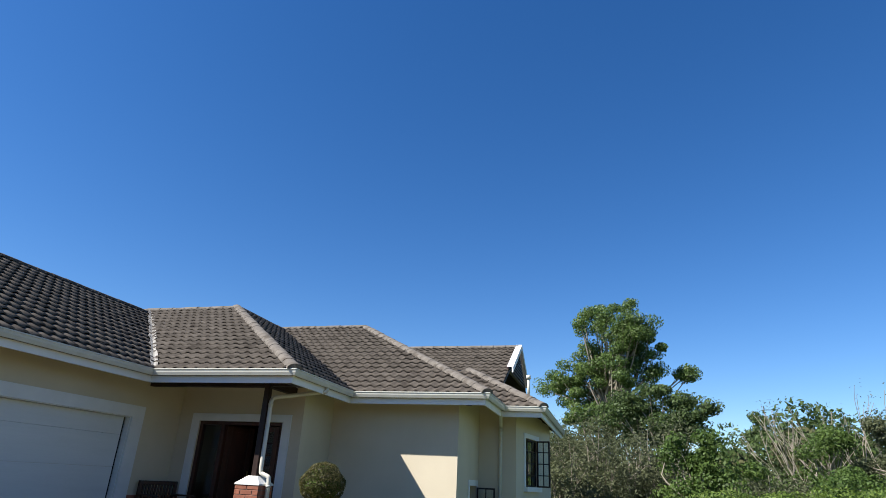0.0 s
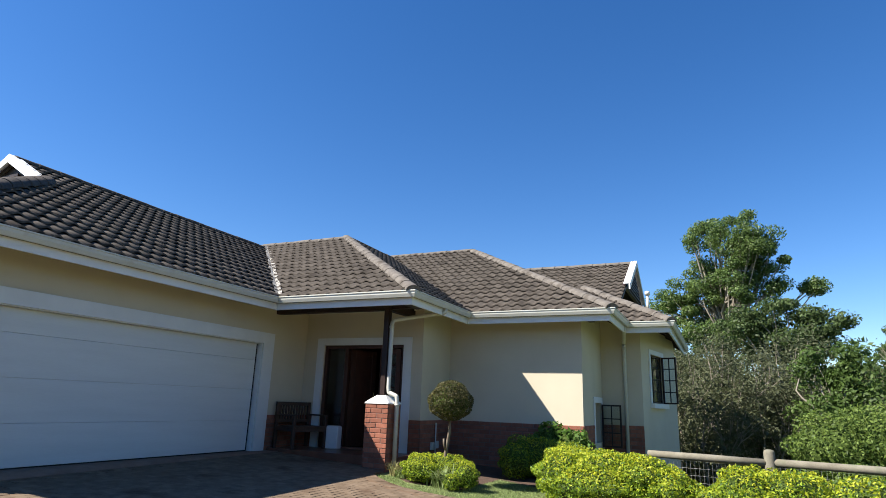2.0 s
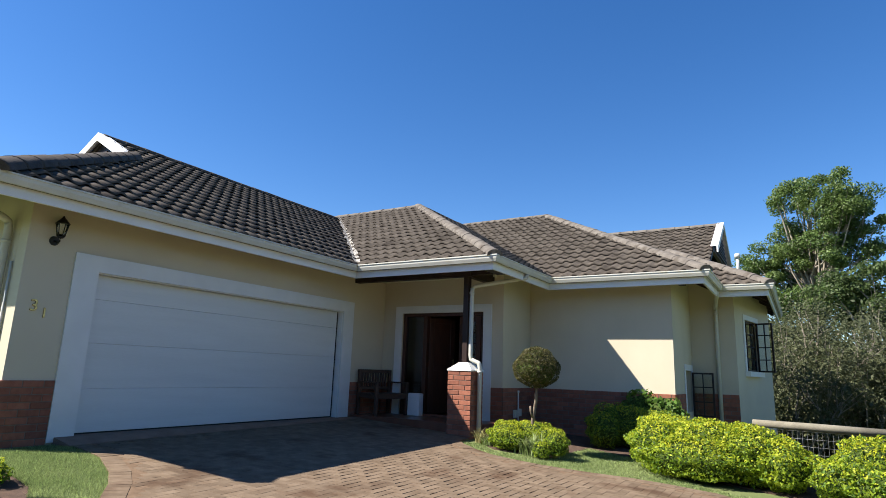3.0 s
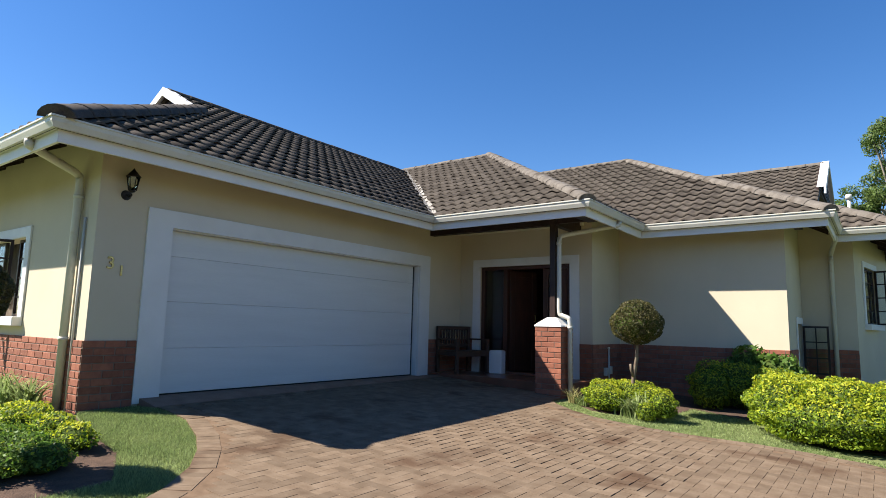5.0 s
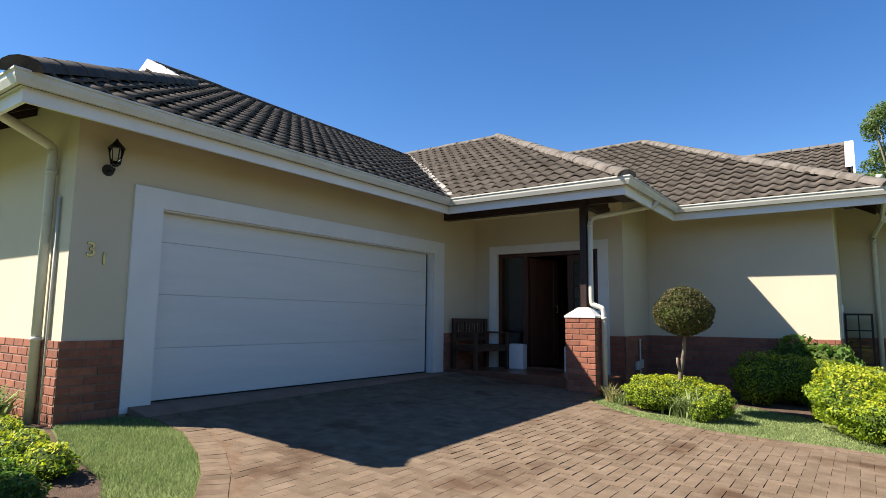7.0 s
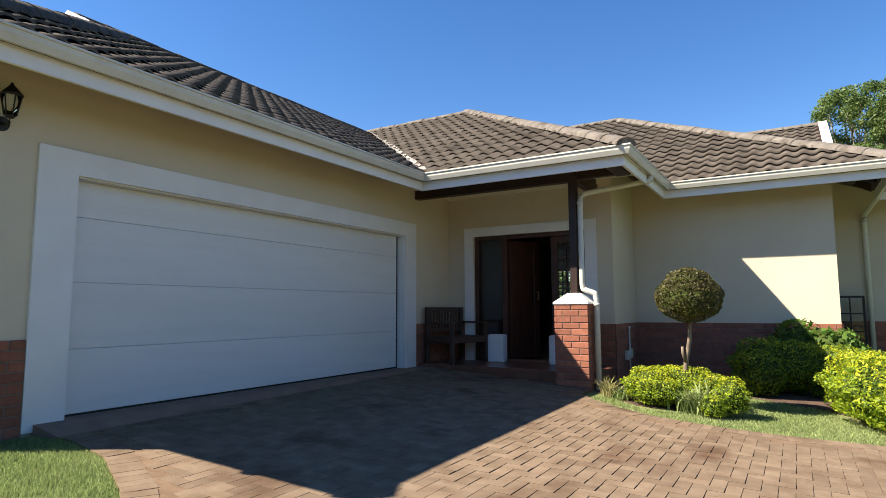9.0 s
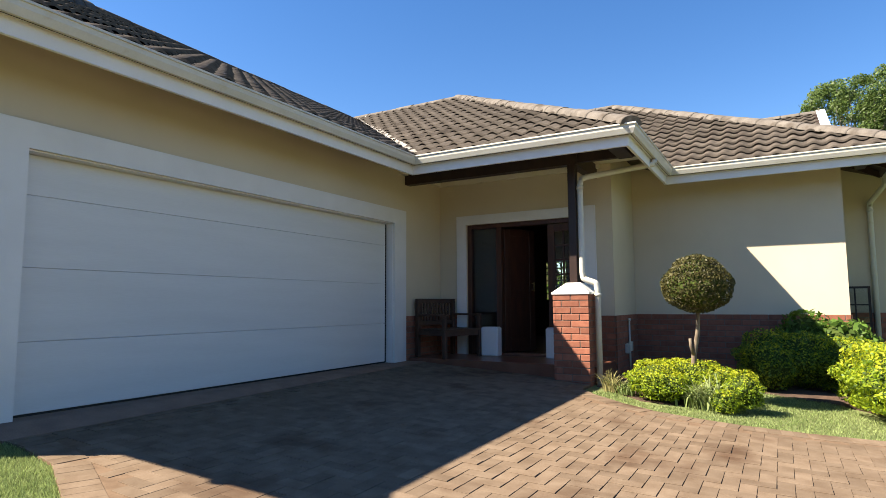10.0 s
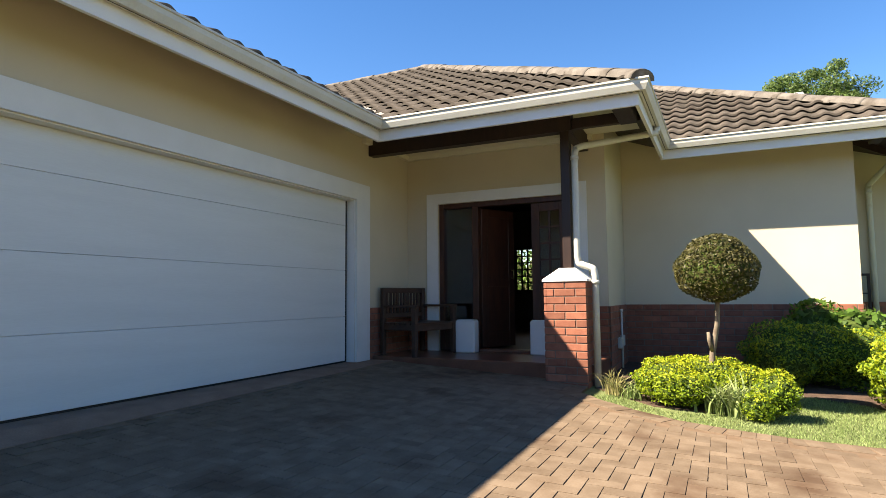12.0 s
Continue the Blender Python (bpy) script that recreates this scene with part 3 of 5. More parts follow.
OY0, OY1, OZ = 4.18, 9.05, 2.29     # garage opening
BASE = -0.4
wall_garage = holed_wall("wall_garage_front", "y", WX, -0.22, (WS, DY + 0.22), (BASE, WTOP), (OY0, OY1, BASE, OZ), "cream plastered garage front wall over a red brick plinth")
SX0, SX1, SZ0, SZ1 = -12.05, -10.0, 1.16, 2.2    # side window opening
wall_side = holed_wall("wall_garage_side", "x", WS, 0.22, (-17, WX - 0.222), (BASE, WTOP), (SX0, SX1, SZ0, SZ1), "sunlit cream plastered garage side wall")
DX0, DX1, DZ = -7.53, -5.59, 2.375     # front door opening
wall_entry = holed_wall("wall_entrance", "x", DY, 0.22, (WX + 0.002, PX - 0.003), (BASE, 3.3), (DX0, DX1, BASE, DZ), "cream plastered entrance wall")
wall_return = wall("wall_return", [((PX - 0.22, DY + 0.222, BASE), (PX, MY + 0.22, WTOP))], "cream plastered return wall beside the porch")
wall("wall_return_corner", [((PX - 0.0025, DY, BASE), (PX, DY + 0.221, WTOP))], "cream plastered corner of the return wall")
wall_main = wall("wall_main", [((PX + 0.002, MY, BASE), (MX, MY + 0.22, WTOP))], "cream plastered wall of the main wing, partly sunlit")
CY0, CY1, CZ0, CZ1 = 12.95, 13.7, 0.55, 1.38    # low window in the main wing's end
wall_main_end = holed_wall("wall_main_end", "y", MX, -0.22, (MY + 0.222, FY + 0.22), (BASE, WTOP), (CY0, CY1, CZ0, CZ1), "cream plastered end wall of the main wing")
wall_far = wall("wall_far", [((MX + 0.002, FY, BASE), (FX, FY + 0.22, WTOP))], "cream plastered wall of the far wing in shade")


def slanted(name, a, b, lo, hi, label, thick=0.22, material=None, parent=None):
    """A wall between two plan points, its face to the right of the way from a to b."""
    a, b = Vector(a), Vector(b)
    n = Vector((b.y - a.y, a.x - b.x)).normalized() * thick
    bm = bmesh.new()
    prism(bm, [tuple(a - n), tuple(a), tuple(b), tuple(b - n)], lo, hi)
    bmesh.ops.recalc_face_normals(bm, faces=bm.faces)
    ob = put(name, bm, material or PLASTER, parent)
    return ob if parent else tagged(ob, label, "wall", kind="structure")


FA, FB = Vector((FX + 0.003, FY)), Vector((FX + 0.51, FY + 3.08))
fdir = (FB - FA).normalized()
w_a, w_b = FA + fdir * 0.72, FA + fdir * 1.8
far_end = thing("wall_far_end", "cream plastered end wall of the far wing with an open window", "wall", kind="structure")
slanted("panel", FA, w_a, -1.5, WTOP, "", parent=far_end)
slanted("panel", w_b, FB, -1.5, WTOP, "", parent=far_end)
slanted("panel", w_a, w_b, -1.5, 1.42, "", parent=far_end)
slanted("panel", w_a, w_b, 2.54, WTOP, "", parent=far_end)
wall("wall_back", [((-17, 20, BASE), (-11.0, 20.2, WTOP)), ((-7.6, 20, BASE), (-2.3, 20.2, WTOP)), ((-11.0, 20, BASE), (-7.6, 20.2, 0.3)), ((-11.0, 20, 2.9), (-7.6, 20.2, WTOP)), ((-17.2, WS, BASE), (-17, 20.2, WTOP)), ((-2.3, FB.y + 0.005, -1.5), (FB.x - 0.03, FB.y + 0.2, WTOP)), ((-2.5, FB.y + 0.005, -1.5), (-2.3, 20, WTOP))], "plain rear walls of the house")

# porch ceiling and beams
tagged(put("ceiling_porch", boxes(((WX + 0.002, PS + 0.2, 3.12), (PE - 0.1, DY - 0.002, 3.15))), CEIL), "pale painted porch ceiling", "ceiling", kind="structure")
tagged(put("trim_cornice", boxes(((WX + 0.004, DY - 0.07, 3.05), (PX - 0.15, DY - 0.004, 3.116)), ((WX + 0.004, 9.2, 3.05), (WX + 0.07, DY - 0.074, 3.116))), CEIL), "pale cornice along the porch ceiling", "trim", kind="structure")

# white plaster band round the garage door and the entrance
T = 0.03
holed_wall("trim_garage", "y", WX + T, -T + 0.001, (3.87, 9.35), (0.2, 2.5), (OY0, OY1, 0.2, OZ), "white plaster band round the garage doorway", WHITE, "trim")
holed_wall("trim_garage_reveal", "y", WX - 0.003, -0.2, (OY0 + 0.001, OY1 - 0.001), (0.2, OZ - 0.001), (OY0 + 0.013, OY1 - 0.013, 0.2, OZ - 0.013), "white painted reveal of the garage doorway", WHITE, "trim")
holed_wall("trim_entrance", "x", DY - T, T - 0.001, (-7.7, -5.41), (0.24, 2.523), (DX0, DX1, 0.24, DZ), "white plaster band round the front doorway", WHITE, "trim")

# ---- garage door ----
gd = thing("garage_door", "closed white sectional garage door with four wide panels", "garage door")
gd["kind"] = "structure"
zs = [0.275, 0.82, 1.39, 1.955, OZ - 0.014]
for z0, z1 in zip(zs, zs[1:]):
    bm = boxes(((WX - 0.15, OY0 + 0.015, z0 + 0.0012), (WX - 0.11, OY1 - 0.05, z1 - 0.0012)), bevel=0.003)
    put("panel", bm, DOORWHITE, gd)
put("bottom_seal", boxes(((WX - 0.145, OY0 + 0.015, 0.255), (WX - 0.115, OY1 - 0.03, 0.275))), IRON, gd, "black rubber bottom seal")
# Black strip added for the shadowed gap between door and jamb.
put("gap_strip", boxes(((WX - 0.148, OY1 - 0.045, 0.262), (WX - 0.112, OY1 - 0.02, OZ - 0.016))), IRON, gd, "black strip standing for the dark gap beside the door")
wall("wall_garage_inside", [((-14.0, OY0 - 0.2, 0.1), (WX - 0.2205, OY0 - 0.1, 2.6))], "plain inner garage wall")
bm = bmesh.new()
prism(bm, [(WX - 0.3, 3.95), (WX + 0.05, 3.95), (WX + 0.33, 3.99), (WX + 0.33, 9.42), (WX + 0.05, 9.42), (WX - 0.3, 9.42)], -0.1, lambda x, y: 0.258 if x < WX + 0.1 else gz(x, y) + 0.005)
tagged(put("apron", bm, CONCRETE), "worn concrete strip under the garage door", "threshold", kind="structure")

# ---- wall lantern ----
lan = thing("wall_lantern", "black iron coach lantern with clear panes on the garage wall", "lantern")
ly, lz = 3.6, 2.57
bm = bmesh.new()
tube(bm, [(WX, ly, lz + 0.02), (WX + 0.02, ly, lz + 0.02)], [0.06, 0.055], 12)
put("backplate", bm, IRON, lan)
bm = bmesh.new()
tube(bm, [(WX + 0.02, ly, lz + 0.02), (WX + 0.08, ly, lz - 0.01), (WX + 0.13, ly, lz + 0.01), (WX + 0.14, ly, lz + 0.05)], 0.012, 8)
put("arm", bm, IRON, lan)
bm = bmesh.new()
for k in range(6):
    a = math.pi * 2 * k / 6
    p = Vector((WX + 0.14 + 0.04 * math.cos(a), ly + 0.04 * math.sin(a), lz + 0.06))
    q = Vector((WX + 0.14 + 0.068 * math.cos(a), ly + 0.068 * math.sin(a), lz + 0.22))
    tube(bm, [p, q], 0.006, 5)
cage = put("cage", bm, IRON, lan)
bm = bmesh.new()
tube(bm, [(WX + 0.14, ly, lz + 0.215), (WX + 0.14, ly, lz + 0.225), (WX + 0.14, ly, lz + 0.27), (WX + 0.14, ly, lz + 0.3), (WX + 0.14, ly, lz + 0.32)], [0.08, 0.08, 0.042, 0.015, 0.006], 6)
put("roof", bm, IRON, lan)
bm = bmesh.new()
tube(bm, [(WX + 0.14, ly, lz + 0.04), (WX + 0.14, ly, lz + 0.06)], [0.025, 0.043], 6)
put("base", bm, IRON, lan)
bm = bmesh.new()
tube(bm, [(WX + 0.14, ly, lz + 0.065), (WX + 0.14, ly, lz + 0.213)], [0.036, 0.062], 6)
put("pane", bm, GLASS, cage, "clear glass lantern panes")


def digits(text, y, z, size):
    cu = bpy.data.curves.new("house_number", "FONT")
    cu.body = text
    cu.size = size
    cu.extrude = 0.006
    cu.bevel_depth = 0.002
    tmp = new("tmp_text", cu)
    dg = bpy.context.evaluated_depsgraph_get()
    me = bpy.data.meshes.new_from_object(tmp.evaluated_get(dg))
    bpy.data.objects.remove(tmp)
    me.materials.clear()
    me.materials.append(BRASS)
    ob = new("house_number", me)
    ob.matrix_world = Matrix.Translation((WX + 0.008, y, z)) @ pose(0, 0, 0, 90, 0, 90)
    tagged(ob, "brass house number %s on the garage wall" % text, "house number", "house numbers")


digits("3", 3.45, 1.725, 0.2)
digits("1", 3.58, 1.655, 0.17)

# ---- pier, post and beams of the porch ----
px0, px1, py0, py1 = -5.655, -5.2, 9.2, 9.655
pier = thing("brick_pier", "red brick pier with a white pyramid cap", "pier")
put("core", boxes(((px0 + 0.003, py0 + 0.003, 0.0), (px1 - 0.003, py1 - 0.003, 1.21))), MORTAR, pier, "recessed mortar core")
bm = bmesh.new()
z0, z1, z2 = 1.21, 1.232, 1.36
q = [bm.verts.new(p) for p in ((px0 - 0.015, py0 - 0.015, z0), (px1 + 0.015, py0 - 0.015, z0), (px1 + 0.015, py1 + 0.015, z0), (px0 - 0.015, py1 + 0.015, z0))]
r = [bm.verts.new((v.co.x, v.co.y, z1)) for v in q]
cx, cy = (px0 + px1) / 2, (py0 + py1) / 2
s = [bm.verts.new((cx + a * 0.09, cy + b * 0.09, z2)) for a, b in ((-1, -1), (1, -1), (1, 1), (-1, 1))]
bm.faces.new(q[::-1]); bm.faces.new(s)
for lo, hi in ((q, r), (r, s)):
    for i in range(4):
        bm.faces.new((lo[i], lo[(i + 1) % 4], hi[(i + 1) % 4], hi[i]))
put("cap", bm, WHITE, pier, "white painted pyramid cap")
post = thing("porch_post", "dark stained square timber porch post", "post")
put("shaft", boxes(((cx - 0.05, cy - 0.07, 1.355), (cx + 0.05, cy + 0.05, 2.92)), bevel=0.006), TIMBER, post)
beams = thing("porch_beam", "dark stained timber beams carrying the porch roof", "beam", kind="structure")
put("beam", boxes(((WX + 0.003, cy - 0.08, 2.91), (cx + 0.08, cy + 0.06, 3.118)), bevel=0.006), TIMBER, beams)
put("beam", boxes(((cx - 0.06, cy + 0.062, 2.91), (cx + 0.06, DY - 0.004, 3.118)), bevel=0.006), TIMBER, beams)
put("beam", boxes(((cx + 0.082, cy - 0.05, 2.93), (PE - 0.11, cy + 0.03, 3.05)), bevel=0.006), TIMBER, beams)
put("beam", boxes(((PE - 0.32, PS + 0.12, 2.9), (PE - 0.14, cy - 0.052, 3.1)), bevel=0.006), TIMBER, beams)
put("beam", boxes(((-2.15, MS + 0.2, 2.92), (MX + 0.28, MY - 0.004, 3.18)), bevel=0.006), TIMBER, beams)

# porch floor
tagged(put("floor_porch", boxes(((WX + 0.003, 9.43, -0.2), (PX - 0.01, DY + 0.3, 0.3)), bevel=0.012), PORCHTILE), "polished red-brown porch floor one step up", "floor", kind="structure")

# ---- downpipes ----


def downpipe(points, label, r=0.04, clips=()):
    ob = thing("downpipe", label, "downpipe", "downpipes")
    bm = bmesh.new()
    fine = []
    pts = [Vector(p) for p in points]
    for i, p in enumerate(pts):
        if 0 < i < len(pts) - 1:
            a, b = (pts[i - 1] - p), (pts[i + 1] - p)
            k = min(0.09, a.length * 0.45, b.length * 0.45)
            a, b = p + a.normalized() * k, p + b.normalized() * k
            fine += [a, a.lerp(p, 0.55).lerp(p.lerp(b, 0.45), 0.3), a.lerp(p, 0.6).lerp(b.lerp(p, 0.6), 0.5), b.lerp(p, 0.55).lerp(p.lerp(a, 0.45), 0.3), b]
        else:
            fine.append(p)
    tube(bm, fine, r, 12)
    pipe = put("pipe", bm, GUTTER, ob)
    for c in clips:
        cb = bmesh.new()
        tube(cb, [Vector(c) - Vector((0, 0, 0.02)), Vector(c) + Vector((0, 0, 0.02))], r + 0.008, 12)
        put("collar", cb, GUTTER, pipe)
    return ob


downpipe([(-8.05, GS + 0.0, EAVE - 0.1), (-8.05, GS + 0.0, 2.93), (-8.42, WS - 0.06, 2.8), (-8.42, WS - 0.06, 0.12)], "cream round downpipe on the garage side wall", 0.045, [(-8.42, WS - 0.06, 2.55), (-8.42, WS - 0.06, 0.93)])
bm = bmesh.new()
tube(bm, [(-8.28, WS - 0.02, 0.1), (-8.28, WS - 0.02, 2.3)], 0.014, 8)
tagged(put("conduit", bm, GUTTER), "thin cream conduit beside the garage downpipe", "conduit")
downpipe([(PE + 0.0, 9.95, EAVE - 0.1), (PE + 0.0, 9.95, 2.92), (cx + 0.1, cy - 0.02, 2.72), (cx + 0.1, cy - 0.02, 1.4), (px1 + 0.065, cy - 0.02, 1.36), (px1 + 0.065, cy - 0.02, 0.05)],
         "white downpipe bent round the porch pier", 0.038, [(cx + 0.1, cy - 0.02, 2.6), (px1 + 0.065, cy - 0.02, 1.2)])
downpipe([(ME - 0.05, FS - 0.08, EAVE - 0.1), (ME - 0.05, FS - 0.08, 2.9), (-1.78, FY - 0.05, 2.72), (-1.78, FY - 0.05, 0.0)], "white downpipe on the far wing wall", 0.04, [(-1.78, FY - 0.05, 2.6)])
bm = bmesh.new()
tube(bm, [(-1.53, 17.2, 3.9), (-1.53, 17.2, 4.42)], 0.04, 10)
tube(bm, [(-1.53, 17.2, 4.42), (-1.53, 17.2, 4.53)], [0.075, 0.065], 10)
tagged(put("vent_pipe", bm, GUTTER), "pale vent pipe with a cowl above the far roof", "vent pipe")

# ---- front door ----


def leaf_door(name, label, hinge, turn, width, z0, z1, glazed):
    """A timber door leaf that starts at the hinge and runs along its local x."""
    ob = tagged(new(name), label, "door", kind="structure")
    ob.matrix_world = pose(hinge[0], hinge[1], 0, 0, 0, turn)
    t, st = 0.045, 0.11
    frames = [((0, 0, z0), (st, t, z1)), ((width - st, 0, z0), (width, t, z1)), ((st, 0.002, z0), (width - st, t - 0.002, z0 + 0.22)), ((st, 0.002, z1 - st), (width - st, t - 0.002, z1)), ((st, 0.002, z0 + 0.85), (width - st, t - 0.002, z0 + 0.97))]
    for lo, hi in frames:
        put("rail", boxes((lo, hi), bevel=0.004), DOORWOOD, ob)
    put("lower_panel", boxes(((st, 0.012, z0 + 0.22), (width - st, t - 0.012, z0 + 0.85))), DOORWOOD, ob)
    za, zb = z0 + 0.97, z1 - st
    if glazed:
        g = put("pane", boxes(((st, 0.02, za), (width - st, 0.026, zb))), GLASS, ob, "clear glass panes")
        g.visible_shadow = False
        put("glazing_bar", boxes(((width / 2 - 0.012, 0.008, za), (width / 2 + 0.012, 0.038, zb))), DOORWOOD, ob)
        for k in range(1, 4):
            z = za + (zb - za) * k / 4
            put("glazing_bar", boxes(((st, 0.009, z - 0.012), (width - st, 0.037, z + 0.012))), DOORWOOD, ob)
    else:
        put("upper_panel", boxes(((st, 0.012, za), (width - st, t - 0.012, zb))), DOORWOOD, ob)
    hb = bmesh.new()
    tube(hb, [(width - 0.06, -0.05, z0 + 0.95), (width - 0.06, -0.05, z0 + 1.1)], 0.01, 8)
    tube(hb, [(width - 0.06, 0, z0 + 0.97), (width - 0.06, -0.05, z0 + 0.97)], 0.008, 8)
    tube(hb, [(width - 0.06, 0, z0 + 1.08), (width - 0.06, -0.05, z0 + 1.08)], 0.008, 8)
    put("handle", hb, BRASS, ob, "brass pull handle")
    return ob


df = thing("door_frame", "dark mahogany front door frame with a glazed sidelight", "door frame", kind="structure")
for lo, hi in (((DX0, DY + 0.03, 0.3), (DX0 + 0.07, DY + 0.15, DZ)), ((DX1 - 0.07, DY + 0.03, 0.3), (DX1, DY + 0.15, DZ)), ((DX0 + 0.07, DY + 0.03, DZ - 0.07), (DX1 - 0.07, DY + 0.15, DZ)), ((-7.02, DY + 0.03, 0.3), (-6.93, DY + 0.15, DZ - 0.07)), ((DX0 + 0.07, DY + 0.035, 0.3), (-7.02, DY + 0.145, 0.6))):
    put("jamb", boxes((lo, hi), bevel=0.005), DOORWOOD, df)
put("sidelight", boxes(((DX0 + 0.07, DY + 0.08, 0.6), (-7.02, DY + 0.086, DZ - 0.07))), GLASS, df, "dark glazed sidelight")
put("sill", boxes(((-6.93, DY - 0.02, 0.3), (DX1 - 0.07, DY + 0.2, 0.34)), bevel=0.006), PORCHTILE, df)
leaf_door("door_1", "mahogany front door leaf standing open inwards", (-6.92, DY + 0.14), 62, 0.62, 0.345, DZ - 0.08, False)
leaf_door("door_2", "glazed mahogany door leaf with small panes standing ajar", (-5.67, DY + 0.07), 176, 0.5, 0.345, DZ - 0.08, True)
for bx in (-7.05, -6.0):
    bm = boxes(((bx - 0.14, DY - 0.2, 0.3), (bx + 0.14, DY - 0.035, 0.73)), bevel=0.012)
    box(bm, (bx - 0.125, DY - 0.19, 0.73), (bx + 0.125, DY - 0.045, 0.742), 0.008)
    tagged(put("pedestal", bm, WHITE), "white painted block beside the front door", "pedestal", "white blocks by the door")
# hall behind the door
HX0, HX1, HZ0, HZ1 = -8.2, -7.65, 1.2, 2.12    # window at its far end
# Hall surfaces take the dark room colour in place of real shade.
wall("wall_hall", [((-8.9, DY + 0.25, 0.2), (-8.8, 16, 3.2)), ((-5.35, DY + 0.25, 0.2), (-5.33, 16, 3.2)), ((-8.8, 15.9, 0.2), (HX0, 16, 3.2)), ((HX1, 15.9, 0.2), (-5.35, 16, 3.2)), ((HX0, 15.9, 0.2), (HX1, 16, HZ0)), ((HX0, 15.9, HZ1), (HX1, 16, 3.2))], "entrance hall walls, coloured dark for shade", ROOMWALL)
tagged(put("floor_hall", boxes(((-8.8, DY + 0.31, 0.1), (-5.35, 15.9, 0.31))), DOORWOOD), "dark hall floor", "floor", kind="structure")
tagged(put("ceiling_hall", boxes(((-8.9, DY + 0.23, 3.0), (-5.33, 16, 3.05))), ROOMWALL), "plain hall ceiling, coloured dark for shade", "ceiling", kind="structure")
hw = thing("window_hall", "small-paned hall window at the far end", "window", kind="structure")
for k in range(5):
    x = HX0 + (HX1 - HX0) * k / 4
    put("glazing_bar", boxes(((x - 0.018, 15.93, HZ0), (x + 0.018, 15.96, HZ1))), DOORWOOD, hw)
for k in range(1, 6):
    z = HZ0 + (HZ1 - HZ0) * k / 6
    put("glazing_bar", boxes(((HX0, 15.935, z - 0.015), (HX1, 15.955, z + 0.015))), DOORWOOD, hw)

# ---- windows ----


def casement(name, label, m, w, h, cols, rows, parent=None):
    """A dark steel-barred casement sash in its own x-z plane, set by m."""
    ob = new(name)
    ob.parent = parent
    ob.matrix_basis = m
    if label:
        ob["label"] = label
    st = 0.035
    fb = boxes(((0, -0.02, 0), (st, 0.02, h)), ((w - st, -0.02, 0), (w, 0.02, h)), ((st, -0.02, 0), (w - st, 0.02, st)), ((st, -0.02, h - st), (w - st, 0.02, h)))
    put("sash_frame", fb, TIMBER, ob)
    g = put("pane", boxes(((st, -0.003, st), (w - st, 0.003, h - st))), GLASS, ob, "clear window glass")
    g.visible_shadow = False
    bb = bmesh.new()
    for k in range(1, cols):
        box(bb, (w * k / cols - 0.011, -0.012, st), (w * k / cols + 0.011, 0.012, h - st))
    put("upright_bars", bb, TIMBER, ob)
    bb = bmesh.new()
    for k in range(1, rows):
        box(bb, (st, -0.010, h * k / rows - 0.011), (w - st, 0.010, h * k / rows + 0.011))
    put("cross_bars", bb, TIMBER, ob)
    return ob


w1 = thing("window_1", "dark framed garage window with an open sash and white sill", "window", kind="structure")
hh = SZ1 - SZ0
put("surround", boxes(((SX0 - 0.14, WS - 0.025, SZ0), (SX0, WS - 0.001, SZ1 + 0.14)), ((SX1, WS - 0.025, SZ0), (SX1 + 0.14, WS - 0.001, SZ1 + 0.14)), ((SX0, WS - 0.025, SZ1), (SX1, WS - 0.001, SZ1 + 0.14)), bevel=0.004), WHITE, w1, "white plaster surround")
put("sill", boxes(((SX0 - 0.14, WS - 0.12, SZ0 - 0.12), (SX1 + 0.14, WS - 0.001, SZ0 - 0.001)), bevel=0.008), WHITE, w1, "white window sill")
casement("sash", "", pose(SX0, WS + 0.1, SZ0), 1.0, hh, 3, 4, w1)
casement("sash", "open sash", pose(SX1 - 0.02, WS + 0.1, SZ0, 0, 0, 0) @ pose(0, 0, 0, 0, 0, 180), 0.5, hh, 2, 4, w1)
casement("sash", "open sash", pose(-10.55, WS + 0.02, SZ0, 0, 0, -110), 0.5, hh, 2, 4, w1)
# Added panel closes the opening; its dark colour stands for the unlit room.
put("lining", boxes(((SX0, WS + 0.3, SZ0 - 0.3), (SX1, WS + 0.32, SZ1 + 0.3))), ROOMWALL, w1, "dark panel standing for the unlit room behind the window")

w2 = thing("window_2", "small dark window sash standing open on the main wing end", "window", kind="structure")
put("surround", boxes(((MX + 0.001, CY0 - 0.12, CZ0), (MX + 0.02, CY0, CZ1 + 0.12)), ((MX + 0.001, CY1, CZ0), (MX + 0.02, CY1 + 0.12, CZ1 + 0.12)), ((MX + 0.001, CY0, CZ1), (MX + 0.02, CY1, CZ1 + 0.12)), bevel=0.003), WHITE, w2, "white plaster surround")
casement("sash", "open sash", pose(MX + 0.02, CY1 - 0.02, CZ0 - 0.1), 0.42, 0.9, 2, 3, w2)
put("lining", boxes(((MX - 0.215, CY0, CZ0), (MX - 0.2, CY1, CZ1))), ROOMWALL, w2, "dark panel standing for the unlit room behind the window")

w3 = thing("window_3", "tall dark barred window with a sash open on the far wing", "window", kind="structure")
ang = math.degrees(math.atan2(fdir.y, fdir.x))
nrm = Vector((fdir.y, -fdir.x))
o3 = w_a + nrm * -0.05
casement("sash", "", pose(o3.x, o3.y, 1.42, 0, 0, ang), (w_b - w_a).length, 1.12, 3, 4, w3)
h3 = w_b + nrm * 0.0
casement("sash", "open sash", pose(h3.x, h3.y, 1.42, 0, 0, ang - 100), 0.36, 1.12, 2, 4, w3)
